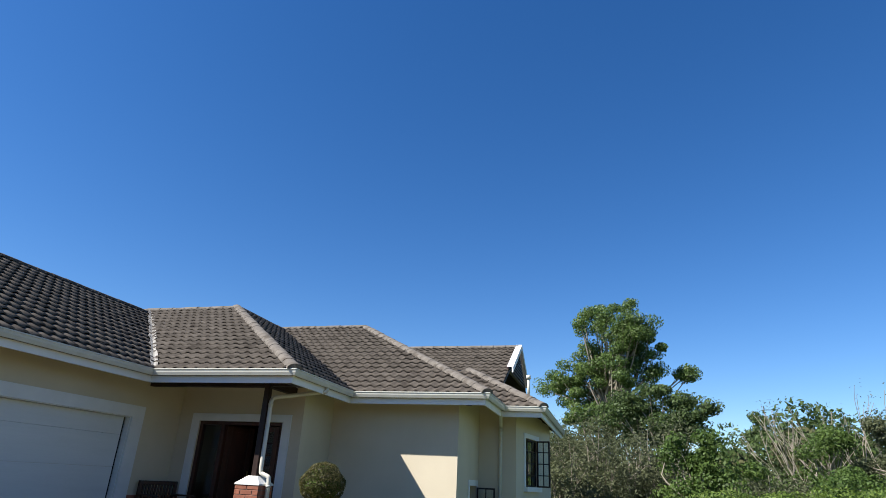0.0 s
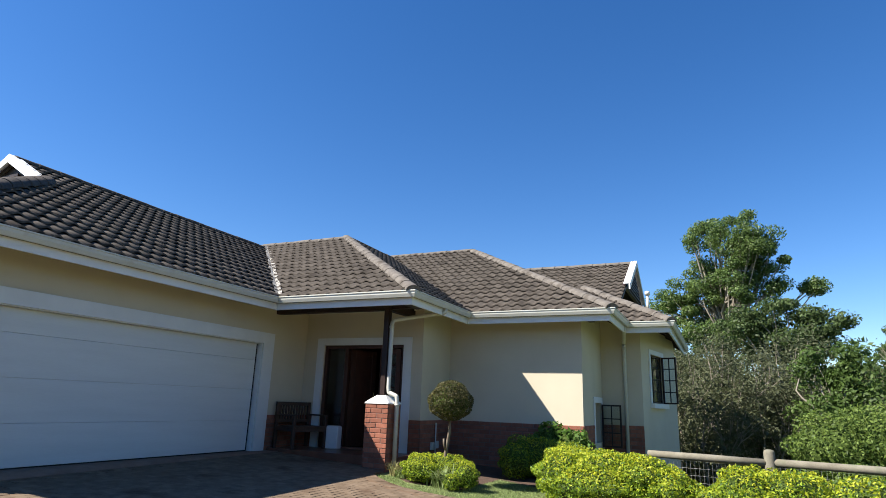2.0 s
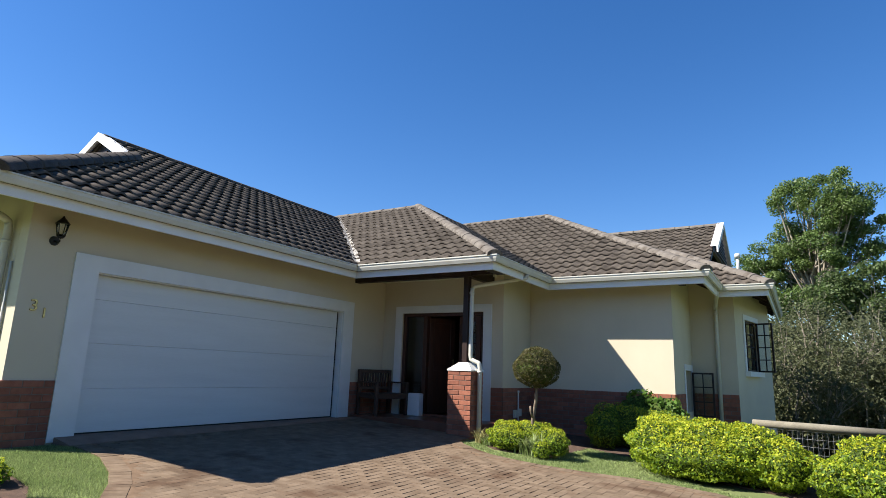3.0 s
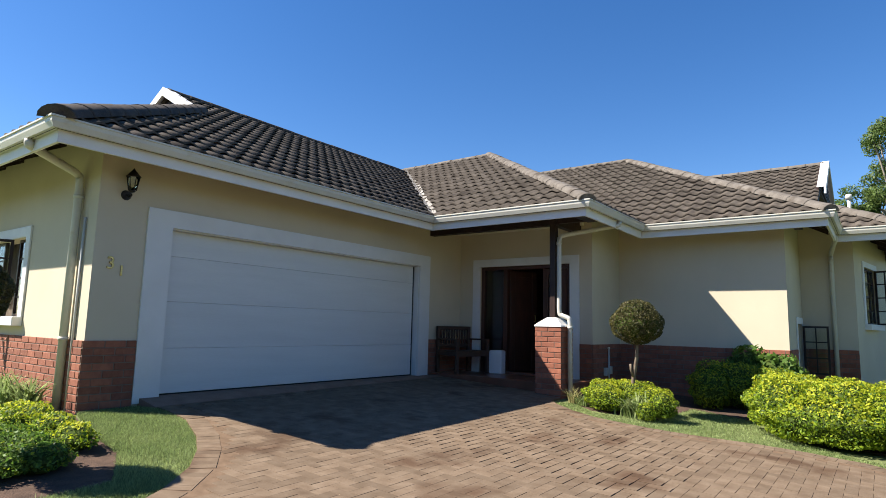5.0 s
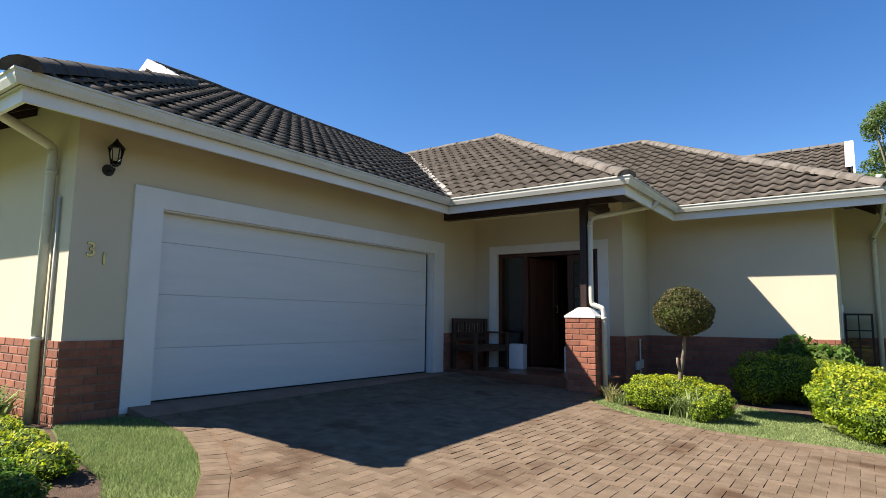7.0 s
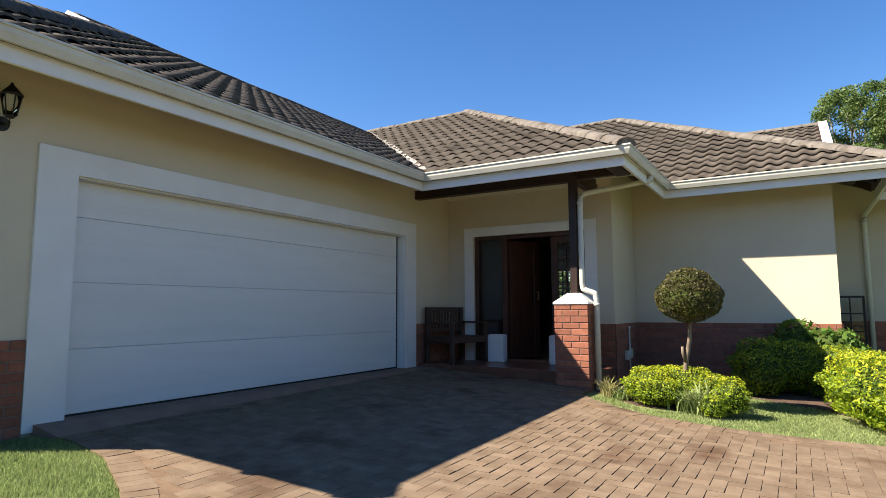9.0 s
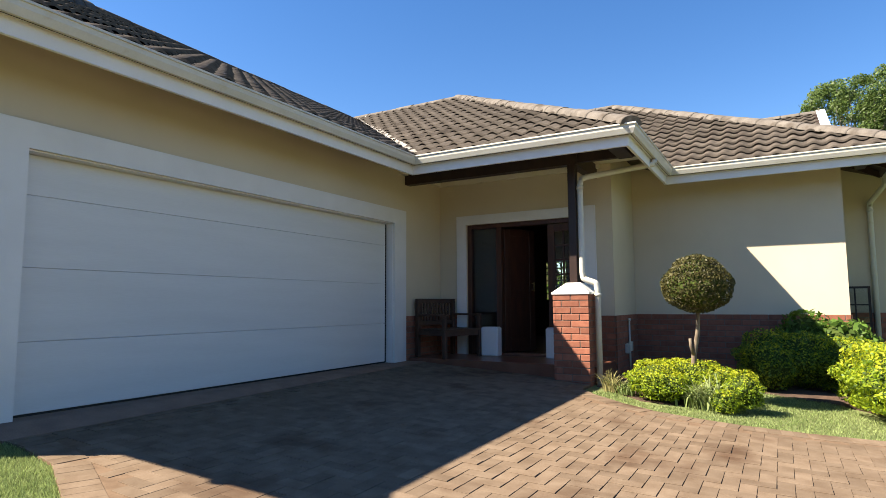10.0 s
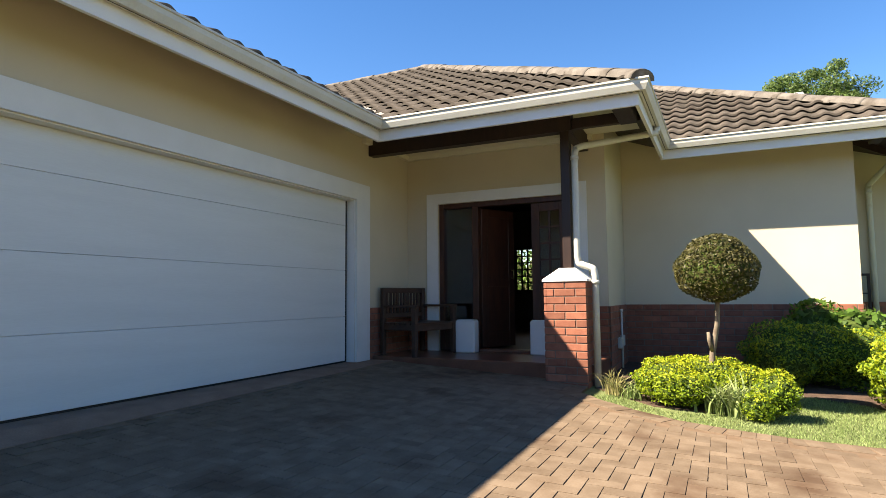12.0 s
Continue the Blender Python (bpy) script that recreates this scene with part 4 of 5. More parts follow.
slanted("sill", w_a - fdir * 0.1 + nrm * 0.1, w_b + fdir * 0.1 + nrm * 0.1, 1.31, 1.418, "", 0.1, WHITE, w3)
for lo3, hi3, z3, t3 in ((-0.11, -0.001, 1.42, 2.65), ((w_b - w_a).length + 0.001, (w_b - w_a).length + 0.11, 1.42, 2.65), (0.0, (w_b - w_a).length, 2.541, 2.65)):
    slanted("surround", w_a + fdir * lo3 + nrm * 0.025, w_a + fdir * hi3 + nrm * 0.025, z3, t3, "", 0.023, WHITE, w3)
slanted("lining", w_a - nrm * 0.19, w_b - nrm * 0.19, 1.42, 2.54, "", 0.02, ROOMWALL, w3)

# ---- bench ----
bench = thing("garden_bench", "dark brown slatted wooden bench on the porch", "bench")
by0, by1, bx0, bx1, bz = 9.55, 10.4, -7.97, -7.36, 0.3
for x in (bx0 + 0.03, bx1 - 0.03):
    for y in (by0 + 0.03, by1 - 0.03):
        put("leg", boxes(((x - 0.03, y - 0.03, bz), (x + 0.03, y + 0.03, bz + (0.88 if x < -7.7 else 0.62))), bevel=0.004), BENCHWOOD, bench)
for k in range(6):
    x = bx0 + 0.08 + k * 0.092
    put("seat_slat", boxes(((x, by0 + 0.0, bz + 0.4), (x + 0.075, by1, bz + 0.425)), bevel=0.004), BENCHWOOD, bench)
put("back_rail", boxes(((bx0 + 0.005, by0 + 0.06, bz + 0.81), (bx0 + 0.045, by1 - 0.06, bz + 0.88)), bevel=0.004), BENCHWOOD, bench)
put("back_rail", boxes(((bx0 + 0.005, by0 + 0.06, bz + 0.48), (bx0 + 0.045, by1 - 0.06, bz + 0.54)), bevel=0.004), BENCHWOOD, bench)
for k in range(10):
    y = by0 + 0.09 + k * 0.068
    put("back_slat", boxes(((bx0 + 0.013, y, bz + 0.54), (bx0 + 0.035, y + 0.04, bz + 0.81)), bevel=0.003), BENCHWOOD, bench)
for y in (by0, by1 - 0.06):
    put("armrest", boxes(((bx0 + 0.06, y, bz + 0.62), (bx1 + 0.02, y + 0.06, bz + 0.65)), bevel=0.004), BENCHWOOD, bench)
    put("side_rail", boxes(((bx0 + 0.06, y + 0.01, bz + 0.33), (bx1 - 0.06, y + 0.05, bz + 0.4)), bevel=0.003), BENCHWOOD, bench)
put("front_rail", boxes(((bx1 - 0.05, by0 + 0.06, bz + 0.32), (bx1 - 0.02, by1 - 0.06, bz + 0.4)), bevel=0.003), BENCHWOOD, bench)

bench.matrix_world = Matrix.Translation((bx0, by0, 0)) @ pose(0, 0, 0, 0, 0, -13) @ Matrix.Translation((-bx0, -by0, 0))

# ---- tap and meter boxes ----
tap = thing("standpipe", "grey garden standpipe with a small box on the plinth", "standpipe")
bm = bmesh.new()
tube(bm, [(PX + 0.05, 11.05, 0.05), (PX + 0.05, 11.05, 0.83)], 0.014, 8)
tube(bm, [(PX + 0.05, 11.05, 0.83), (PX + 0.05, 11.05, 0.87)], 0.022, 8)
put("pipe", bm, GUTTER, tap)
put("box", boxes(((PX + 0.021, 11.08, 0.38), (PX + 0.07, 11.18, 0.52)), bevel=0.006), GUTTER, tap)
put("box", boxes(((PX + 0.021, 10.86, 0.36), (PX + 0.07, 10.98, 0.5)), bevel=0.006), GUTTER, tap)

# ---- planting ----


def leaf_cloud(name, points, normals, size, material, parent, rng, spread=0.9, aspect=0.5, label=""):
    """Many small folded leaves at points, each facing roughly along its normal."""
    n = len(points)
    nrm = normals + rng.normal(0, spread, (n, 3))
    nrm /= np.linalg.norm(nrm, axis=1)[:, None] + 1e-9
    t = rng.normal(0, 1, (n, 3))
    t -= nrm * np.sum(t * nrm, axis=1)[:, None]
    t /= np.linalg.norm(t, axis=1)[:, None] + 1e-9
    b = np.cross(nrm, t)
    s = (size * rng.uniform(0.6, 1.35, n))[:, None]
    v = np.empty((n, 4, 3))
    v[:, 0] = points - t * s * 0.5
    v[:, 1] = points + b * s * aspect * 0.5 + nrm * s * 0.12
    v[:, 2] = points + t * s * 0.5
    v[:, 3] = points - b * s * aspect * 0.5 + nrm * s * 0.12
    me = bpy.data.meshes.new(name)
    me.vertices.add(4 * n)
    me.vertices.foreach_set("co", v.reshape(-1))
    me.loops.add(4 * n)
    me.loops.foreach_set("vertex_index", np.arange(4 * n, dtype=np.int32))
    me.polygons.add(n)
    me.polygons.foreach_set("loop_start", np.arange(0, 4 * n, 4, dtype=np.int32))
    me.update(calc_edges=True)
    me.materials.append(material)
    ob = new(name, me)
    ob.parent = parent
    if label:
        ob["label"] = label
    return ob


def blob_points(blobs, density, rng, depth=0.16, lump=0.1):
    """Points near the skins of ellipsoids (cx, cy, cz, rx, ry, rz), outside the other ellipsoids."""
    pts, nor = [], []
    for i, (x, y, z, a, b, c) in enumerate(blobs):
        area = 4 * math.pi * (((a * b) ** 1.6 + (a * c) ** 1.6 + (b * c) ** 1.6) / 3) ** (1 / 1.6)
        n = int(area * density)
        d = rng.normal(0, 1, (n, 3))
        d /= np.linalg.norm(d, axis=1)[:, None]
        bumpy = 1 + lump * (np.sin(d[:, 0] * 7 + i) * np.sin(d[:, 1] * 6 + 2 * i) + np.sin(d[:, 2] * 9 + i))
        r = bumpy * (1 - depth * rng.random(n) ** 2)
        p = d * r[:, None] * np.array([a, b, c]) + np.array([x, y, z])
        keep = np.ones(n, bool)
        for j, (x2, y2, z2, a2, b2, c2) in enumerate(blobs):
            if j != i:
                keep &= (((p - np.array([x2, y2, z2])) / np.array([a2, b2, c2])) ** 2).sum(axis=1) > 0.6
        pts.append(p[keep])
        nor.append((d / np.array([a, b, c]))[keep])
    p, q = np.concatenate(pts), np.concatenate(nor)
    return p, q / np.linalg.norm(q, axis=1)[:, None]


def core(blobs, parent, shrink=0.8, material=None, name="shade_core"):
    """Lumpy solids well within a bush's leaves; their dark colour stands for shade."""
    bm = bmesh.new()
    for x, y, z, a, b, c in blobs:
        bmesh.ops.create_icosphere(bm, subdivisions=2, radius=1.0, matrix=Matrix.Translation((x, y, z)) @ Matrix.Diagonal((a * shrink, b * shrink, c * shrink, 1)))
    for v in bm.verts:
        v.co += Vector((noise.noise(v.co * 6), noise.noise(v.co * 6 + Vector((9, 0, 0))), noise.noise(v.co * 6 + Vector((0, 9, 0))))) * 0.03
    return put(name, bm, material or DARK_CORE, parent)


# Dark green that paints the shade between leaves onto the core solids.
DARK_CORE = mat("bush_shade_core", (0.03, 0.05, 0.01), (0.07, 0.1, 0.025), 12, 1.0, 60, 0.8, 0.03, spec=0.1)


def bush(name, label, blobs, size, density, material, seed, category="hedge", depth=0.16, under=0.0, second=None):
    ob = thing(name, label, category)
    rng = np.random.default_rng(seed)
    blobs = [(x, y, z + gz(x, y), a, b, c) for x, y, z, a, b, c in blobs]
    p, q = blob_points(blobs, density, rng, depth)
    low = np.array([gz(x, y) for x, y in p[:, :2]])
    keep = p[:, 2] > low + 0.01
    p, q = p[keep], q[keep]
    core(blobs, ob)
    pick = np.zeros(len(p), bool) if second is None else rng.random(len(p)) < second[1]
    fresh = np.zeros(len(p), bool)
    if material is LEAF_Y:
        # yellow new growth on the clipped tops
        fresh = ~pick & (rng.random(len(p)) < np.clip(q[:, 2] * 0.9 - 0.1, 0, 0.8))
    for sel, stuff in ((~pick & ~fresh, material), (fresh, LEAF_YY), (pick, second[0] if second else None)):
        if sel.any():
            leaf_cloud("leaves", p[sel], q[sel], size, stuff, ob, rng)
    if under:
        # bare stems at the foot
        bm = bmesh.new()
        r = random.Random(seed)
        for x, y, z, a, b, c in blobs:
            for _ in range(int(under)):
                s, t = x + r.uniform(-0.7, 0.7) * a, y - r.uniform(0.3, 0.95) * b
                g = gz(s, t)
                tube(bm, [(s, t, g - 0.03), (s + r.uniform(-0.05, 0.05), t - 0.02, g + 0.12), (s + r.uniform(-0.1, 0.1), t, g + 0.28)], [0.008, 0.006, 0.003], 4)
        tagged(put("stems", bm, TWIG, ob), kind="stuff")
    return ob


bush("clipped_bush", "clipped yellow-green bush round the topiary stem", [(-4.38, 8.95, 0.2, 0.32, 0.3, 0.2), (-4.05, 9.15, 0.22, 0.4, 0.3, 0.21), (-3.78, 9.1, 0.2, 0.26, 0.28, 0.19), (-4.3, 8.78, 0.16, 0.3, 0.2, 0.17)],
     0.028, 4600, LEAF_Y, 2, "bush", 0.2, 0, (LEAF_D, 0.16))
bush("clipped_bush", "small rounded yellow-green bush at the lawn edge", [(-3.5, 8.78, 0.19, 0.19, 0.19, 0.2), (-3.66, 8.56, 0.09, 0.13, 0.11, 0.13)], 0.026, 5000, LEAF_Y, 3, "bush", 0.2, 0, (LEAF_D, 0.2))
# Half the leaves are deep green, so house shade is partly painted in.
bush("clipped_hedge", "clipped hedge in the shade of the house, leaf mix darkened for it", [(-3.3, 11.0, 0.34, 0.42, 0.42, 0.36), (-2.95, 10.95, 0.36, 0.5, 0.45, 0.36), (-2.5, 10.95, 0.36, 0.5, 0.42, 0.36), (-3.3, 10.65, 0.28, 0.32, 0.36, 0.32)], 0.036, 2600, LEAF_Y, 4, "hedge", 0.2, 0, (LEAF_D, 0.5))
bush("clipped_hedge", "bright yellow-green clipped hedge along the fence", [(-2.1, 9.35, 0.34, 0.48, 0.5, 0.36), (-2.15, 9.95, 0.36, 0.5, 0.48, 0.36), (-1.5, 9.9, 0.36, 0.55, 0.45, 0.36), (-1.5, 9.3, 0.38, 0.6, 0.5, 0.42), (-0.95, 9.2, 0.38, 0.5, 0.48, 0.4), (-0.55, 9.0, 0.3, 0.35, 0.42, 0.33), (-1.6, 8.95, 0.25, 0.7, 0.4, 0.3)],
     0.042, 2700, LEAF_Y, 5, "hedge", 0.2, 0, (LEAF_D, 0.18))
bush("clipped_hedge", "yellow-green clipped hedge with bare patches along the fence", [(0.35, 8.85, 0.34, 0.45, 0.45, 0.38), (0.85, 8.8, 0.36, 0.5, 0.45, 0.38), (0.0, 8.75, 0.22, 0.3, 0.32, 0.26), (0.5, 8.55, 0.22, 0.5, 0.35, 0.26)], 0.043, 2300, LEAF_Y, 6, "hedge", 0.2, 0, (LEAF_D, 0.25))
bush("clipped_hedge", "yellow-green hedge running on along the fence", [(1.6, 8.6, 0.34, 0.5, 0.45, 0.36), (2.3, 8.5, 0.36, 0.55, 0.45, 0.38), (3.0, 8.3, 0.34, 0.55, 0.45, 0.36)], 0.048, 1300, LEAF_Y, 7, "hedge", 0.2, 0, (LEAF_D, 0.25))
bush("leafy_shrub", "glossy broad-leaved shrub against the house plinth", [(-2.85, 11.45, 0.66, 0.36, 0.28, 0.3), (-2.45, 11.35, 0.6, 0.36, 0.28, 0.3)], 0.1, 420, LEAF_D, 8, "shrub", 0.3)
# Few yellow leaves here: the shade on this hedge is put into its colour.
bush("clipped_hedge", "low hedge beside the garage lawn, leaves darkened for shade", [(-6.42, 2.28, 0.05, 0.32, 0.25, 0.13), (-6.12, 2.28, 0.05, 0.25, 0.23, 0.12), (-6.75, 2.2, 0.05, 0.4, 0.3, 0.14), (-6.15, 1.95, 0.05, 0.28, 0.33, 0.12)], 0.036, 2800, LEAF_D, 9, "hedge", 0.2, 0, (LEAF_Y, 0.12))
bush("clipped_hedge", "yellow-topped low hedge by the garage corner", [(-6.55, 2.7, 0.06, 0.26, 0.16, 0.13), (-7.0, 2.7, 0.07, 0.3, 0.18, 0.13), (-7.5, 2.65, 0.08, 0.4, 0.22, 0.15)], 0.034, 2800, LEAF_Y, 10, "hedge", 0.2, 0, (LEAF_D, 0.25))

# topiary ball on a stem
top = thing("topiary_tree", "round clipped olive-green topiary ball on a bare stem", "topiary")
tx, ty = -3.93, 9.05
tg = gz(tx, ty)
bm = bmesh.new()
tube(bm, [(tx - 0.09, ty, tg - 0.03), (tx - 0.075, ty, 0.3), (tx - 0.06, ty + 0.01, 0.52), (tx - 0.01, ty, 0.78), (tx, ty, 1.02), (tx + 0.01, ty, 1.2)], [0.036, 0.03, 0.028, 0.024, 0.022, 0.02], 10)
tube(bm, [(tx - 0.06, ty, 0.52), (tx - 0.085, ty - 0.03, 0.62), (tx - 0.09, ty - 0.03, 0.7)], [0.022, 0.018, 0.016], 7)
for k in range(7):
    a = k * 0.9
    tube(bm, [(tx, ty, 1.0), (tx + 0.14 * math.cos(a), ty + 0.14 * math.sin(a), 1.12), (tx + 0.25 * math.cos(a), ty + 0.25 * math.sin(a), 1.3)], [0.014, 0.01, 0.006], 5)
put("trunk", bm, BARK, top, "pale bare stem with a sawn stub")
rng = np.random.default_rng(21)
tb = [(tx, ty, 1.28, 0.375, 0.37, 0.3), (tx, ty, 1.38, 0.29, 0.29, 0.25)]
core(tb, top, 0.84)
p, q = blob_points(tb, 3400, rng, 0.1, 0.02)
leaf_cloud("crown", p, q, 0.034, LEAF_T, top, rng, 0.9, 0.5)
copy_thing(top, pose(-6.5 - tx, 1.75 - ty, gz(-6.5, 1.75) - tg))


def strap_plant(name, x, y, n, length, seed, label, material, width=0.014):
    """A tuft of long arching strap leaves."""
    bm = bmesh.new()
    r = random.Random(seed)
    for _ in range(n):
        a, ln = r.uniform(0, 6.28), length * r.uniform(0.6, 1.15)
        s = Vector((x + r.gauss(0, 0.05), y + r.gauss(0, 0.05), gz(x, y) - 0.02))
        out = Vector((math.cos(a), math.sin(a), 0))
        side = Vector((-out.y, out.x, 0))
        lean = r.uniform(0.3, 0.9)
        prev = None
        for k in range(5):
            t = k / 4
            p = s + out * (ln * lean * t * t) + Vector((0, 0, ln * (t - 0.55 * lean * t * t)))
            w = width * (1 - t ** 2) + 0.001
            row = (bm.verts.new(p - side * w), bm.verts.new(p + side * w))
            if prev:
                bm.faces.new((prev[0], prev[1], row[1], row[0])).smooth = True
            prev = row
    return tagged(put(name, bm, material), label, "plant")


strap_plant("strap_leaf_plant", -3.8, 8.66, 70, 0.4, 1, "green strap-leaved plant at the foot of the topiary", BLADE)
strap_plant("strap_leaf_plant", -3.96, 8.72, 50, 0.4, 2, "green strap-leaved plant at the foot of the topiary", BLADE)
strap_plant("strap_leaf_plant", -8.5, 3.0, 70, 0.5, 3, "strap-leaved plants along the garage side wall", BLADE)
strap_plant("strap_leaf_plant", -8.9, 2.95, 70, 0.5, 4, "strap-leaved plants along the garage side wall", BLADE)
strap_plant("strap_leaf_plant", -9.4, 2.95, 70, 0.5, 5, "strap-leaved plants along the garage side wall", BLADE)
strap_plant("strap_leaf_plant", -4.9, 9.05, 60, 0.3, 6, "tuft of rough grass at the foot of the pier", DRYBLADE, 0.007)
strap_plant("strap_leaf_plant", -4.72, 8.95, 60, 0.26, 7, "tuft of rough grass at the foot of the pier", BLADE, 0.007)


def turf(name, poly, n, height, material, seed, label):
    """Short grass blades over a plan polygon."""
    rng = np.random.default_rng(seed)
    x0, x1 = min(p[0] for p in poly), max(p[0] for p in poly)
    y0, y1 = min(p[1] for p in poly), max(p[1] for p in poly)
    v = []
    while len(v) < n:
        x, y = rng.uniform(x0, x1), rng.uniform(y0, y1)
        if inside(poly, x, y) and not inside(DRIVE, x, y):
            v.append((x, y, gz(x, y) - 0.03))
    v = np.array(v)
    a = rng.uniform(0, 2 * math.pi, n)
    h = height * rng.uniform(0.5, 1.3, n)
    w = 0.004
    tri = np.empty((n, 3, 3))
    tri[:, 0] = v + np.stack([np.cos(a) * w, np.sin(a) * w, 0 * a], 1)
    tri[:, 1] = v - np.stack([np.cos(a) * w, np.sin(a) * w, 0 * a], 1)
    tri[:, 2] = v + np.stack([rng.normal(0, 0.5, n) * h, rng.normal(0, 0.5, n) * h, h], 1)
    me = bpy.data.meshes.new(name)
    me.from_pydata(tri.reshape(-1, 3).tolist(), [], np.arange(3 * n).reshape(-1, 3).tolist())
    me.materials.append(material)
    tagged(new(name, me), label, "grass", kind="stuff")


LAWN_L = [(-8.0, 3.3), (-8.0, 4.0), (-7.55, 4.02), (-7.0, 3.95), (-6.3, 3.66), (-5.85, 3.4), (-5.45, 3.1), (-5.1, 2.7), (-4.8, 2.2), (-4.55, 1.5), (-5.4, 1.5), (-5.5, 2.55), (-6.2, 2.9), (-7.2, 3.05)]
turf("lawn_grass", LAWN_L, 52000, 0.032, BLADE, 1, "short sunlit lawn beside the garage")
LAWN_R = [(-5.19, 8.85), (-4.4, 8.1), (-3.35, 7.9), (-2.0, 7.55), (-0.6, 7.0), (2, 5.8), (4, 5.2), (4, 7.6), (1.5, 8.2), (-0.5, 8.3), (-1.5, 8.6), (-2.3, 9.2), (-2.6, 10.0), (-3.5, 10.35), (-3.6, 8.7), (-4.4, 8.55), (-4.9, 9.0)]
turf("lawn_grass", LAWN_R, 42000, 0.024, BLADE, 2, "strip of lawn between the drive and the hedges")
bm = bmesh.new()
prism(bm, [(-5.15, 9.3), (-4.5, 8.7), (-3.6, 8.75), (-3.5, 10.3), (-2.6, 10.0), (-1.9, 9.3), (-0.4, 8.75), (1.5, 8.45), (3.4, 8.1), (3.4, 9.2), (-1.0, 10.2), (-1.0, 11.5), (-2.25, 11.75), (-5.15, 11.75)], lambda x, y: gz(x, y) - 0.1, lambda x, y: gz(x, y) - 0.024)
tagged(put("flower_bed", bm, SOIL), "dark soil of the planting bed", "soil", kind="structure")
bm = bmesh.new()
prism(bm, [(-10, 2.0), (-5.5, 1.7), (-5.45, 2.5), (-6.2, 2.95), (-7.4, 3.1), (-8.1, 3.3), (-10, 3.3)], lambda x, y: gz(x, y) - 0.1, lambda x, y: gz(x, y) - 0.024)
tagged(put("flower_bed", bm, SOIL), "dark soil of the bed beside the garage", "soil", kind="structure")

# ---- fence ----
fence = thing("post_and_rail_fence", "weathered grey post-and-rail fence with wire mesh", "fence")
fpts = [(-1.0, 9.92), (0.69, 9.65), (3.1, 9.2), (5.5, 8.6), (8.0, 8.0)]
ftop = 0.785
for i, (x, y) in enumerate(fpts):
    bm = bmesh.new()
    top_z = ftop if i else 0.6
    tube(bm, [(x, y, -0.8), (x, y, top_z - 0.04), (x, y, top_z - 0.01), (x, y, top_z)], [0.075, 0.072, 0.06, 0.03], 12)
    put("post", bm, FENCEWOOD, fence)
for (x0, y0), (x1, y1) in zip(fpts, fpts[1:]):
    bm = bmesh.new()
    mid = ((x0 + x1) / 2, (y0 + y1) / 2, 0.61)
    tube(bm, [(x0 + 0.05, y0, 0.615), mid, (x1 - 0.05, y1, 0.605)], [0.05, 0.055, 0.05], 10)
    put("rail", bm, FENCEWOOD, fence)
    wm = bmesh.new()
    ln = math.hypot(x1 - x0, y1 - y0)
    for k in range(int(ln / 0.06)):
        t = k * 0.06 / ln
        a, b = x0 + (x1 - x0) * t, y0 + (y1 - y0) * t
        box(wm, (a - 0.0015, b - 0.0015, -0.3), (a + 0.0015, b + 0.0015, 0.57))
    for k in range(9):
        z = 0.55 - k * 0.1
        tube(wm, [(x0, y0, z), (x1, y1, z)], 0.0016, 4)
    put("wire_mesh", wm, WIRE, fence)

# ---- trees ----


def limbs(bm, start, way, length, radius, depth, rnd, tips, spread=0.55, up=0.25):
    """Branches that fork depth times; the ends are gathered in tips."""
    pts, p, d = [Vector(start)], Vector(start), Vector(way).normalized()
    for k in range(3):
        d = (d + Vector((rnd.gauss(0, 0.14), rnd.gauss(0, 0.14), rnd.gauss(0, 0.1) + up * 0.15))).normalized()
        p = p + d * length / 3
        pts.append(p.copy())
    tube(bm, pts, [radius, radius * 0.88, radius * 0.76, radius * 0.62], 6 if radius > 0.05 else 4, cap=False)
    if depth == 0:
        tips.append(p)
        return
    for _ in range(rnd.choice((2, 3, 3))):
        e = (d + Vector((rnd.gauss(0, spread), rnd.gauss(0, spread), rnd.gauss(0, spread * 0.6) + up))).normalized()
        limbs(bm, p, e, length * rnd.uniform(0.6, 0.85), radius * 0.58, depth - 1, rnd, tips, spread, up)
    tips.append(pts[2])


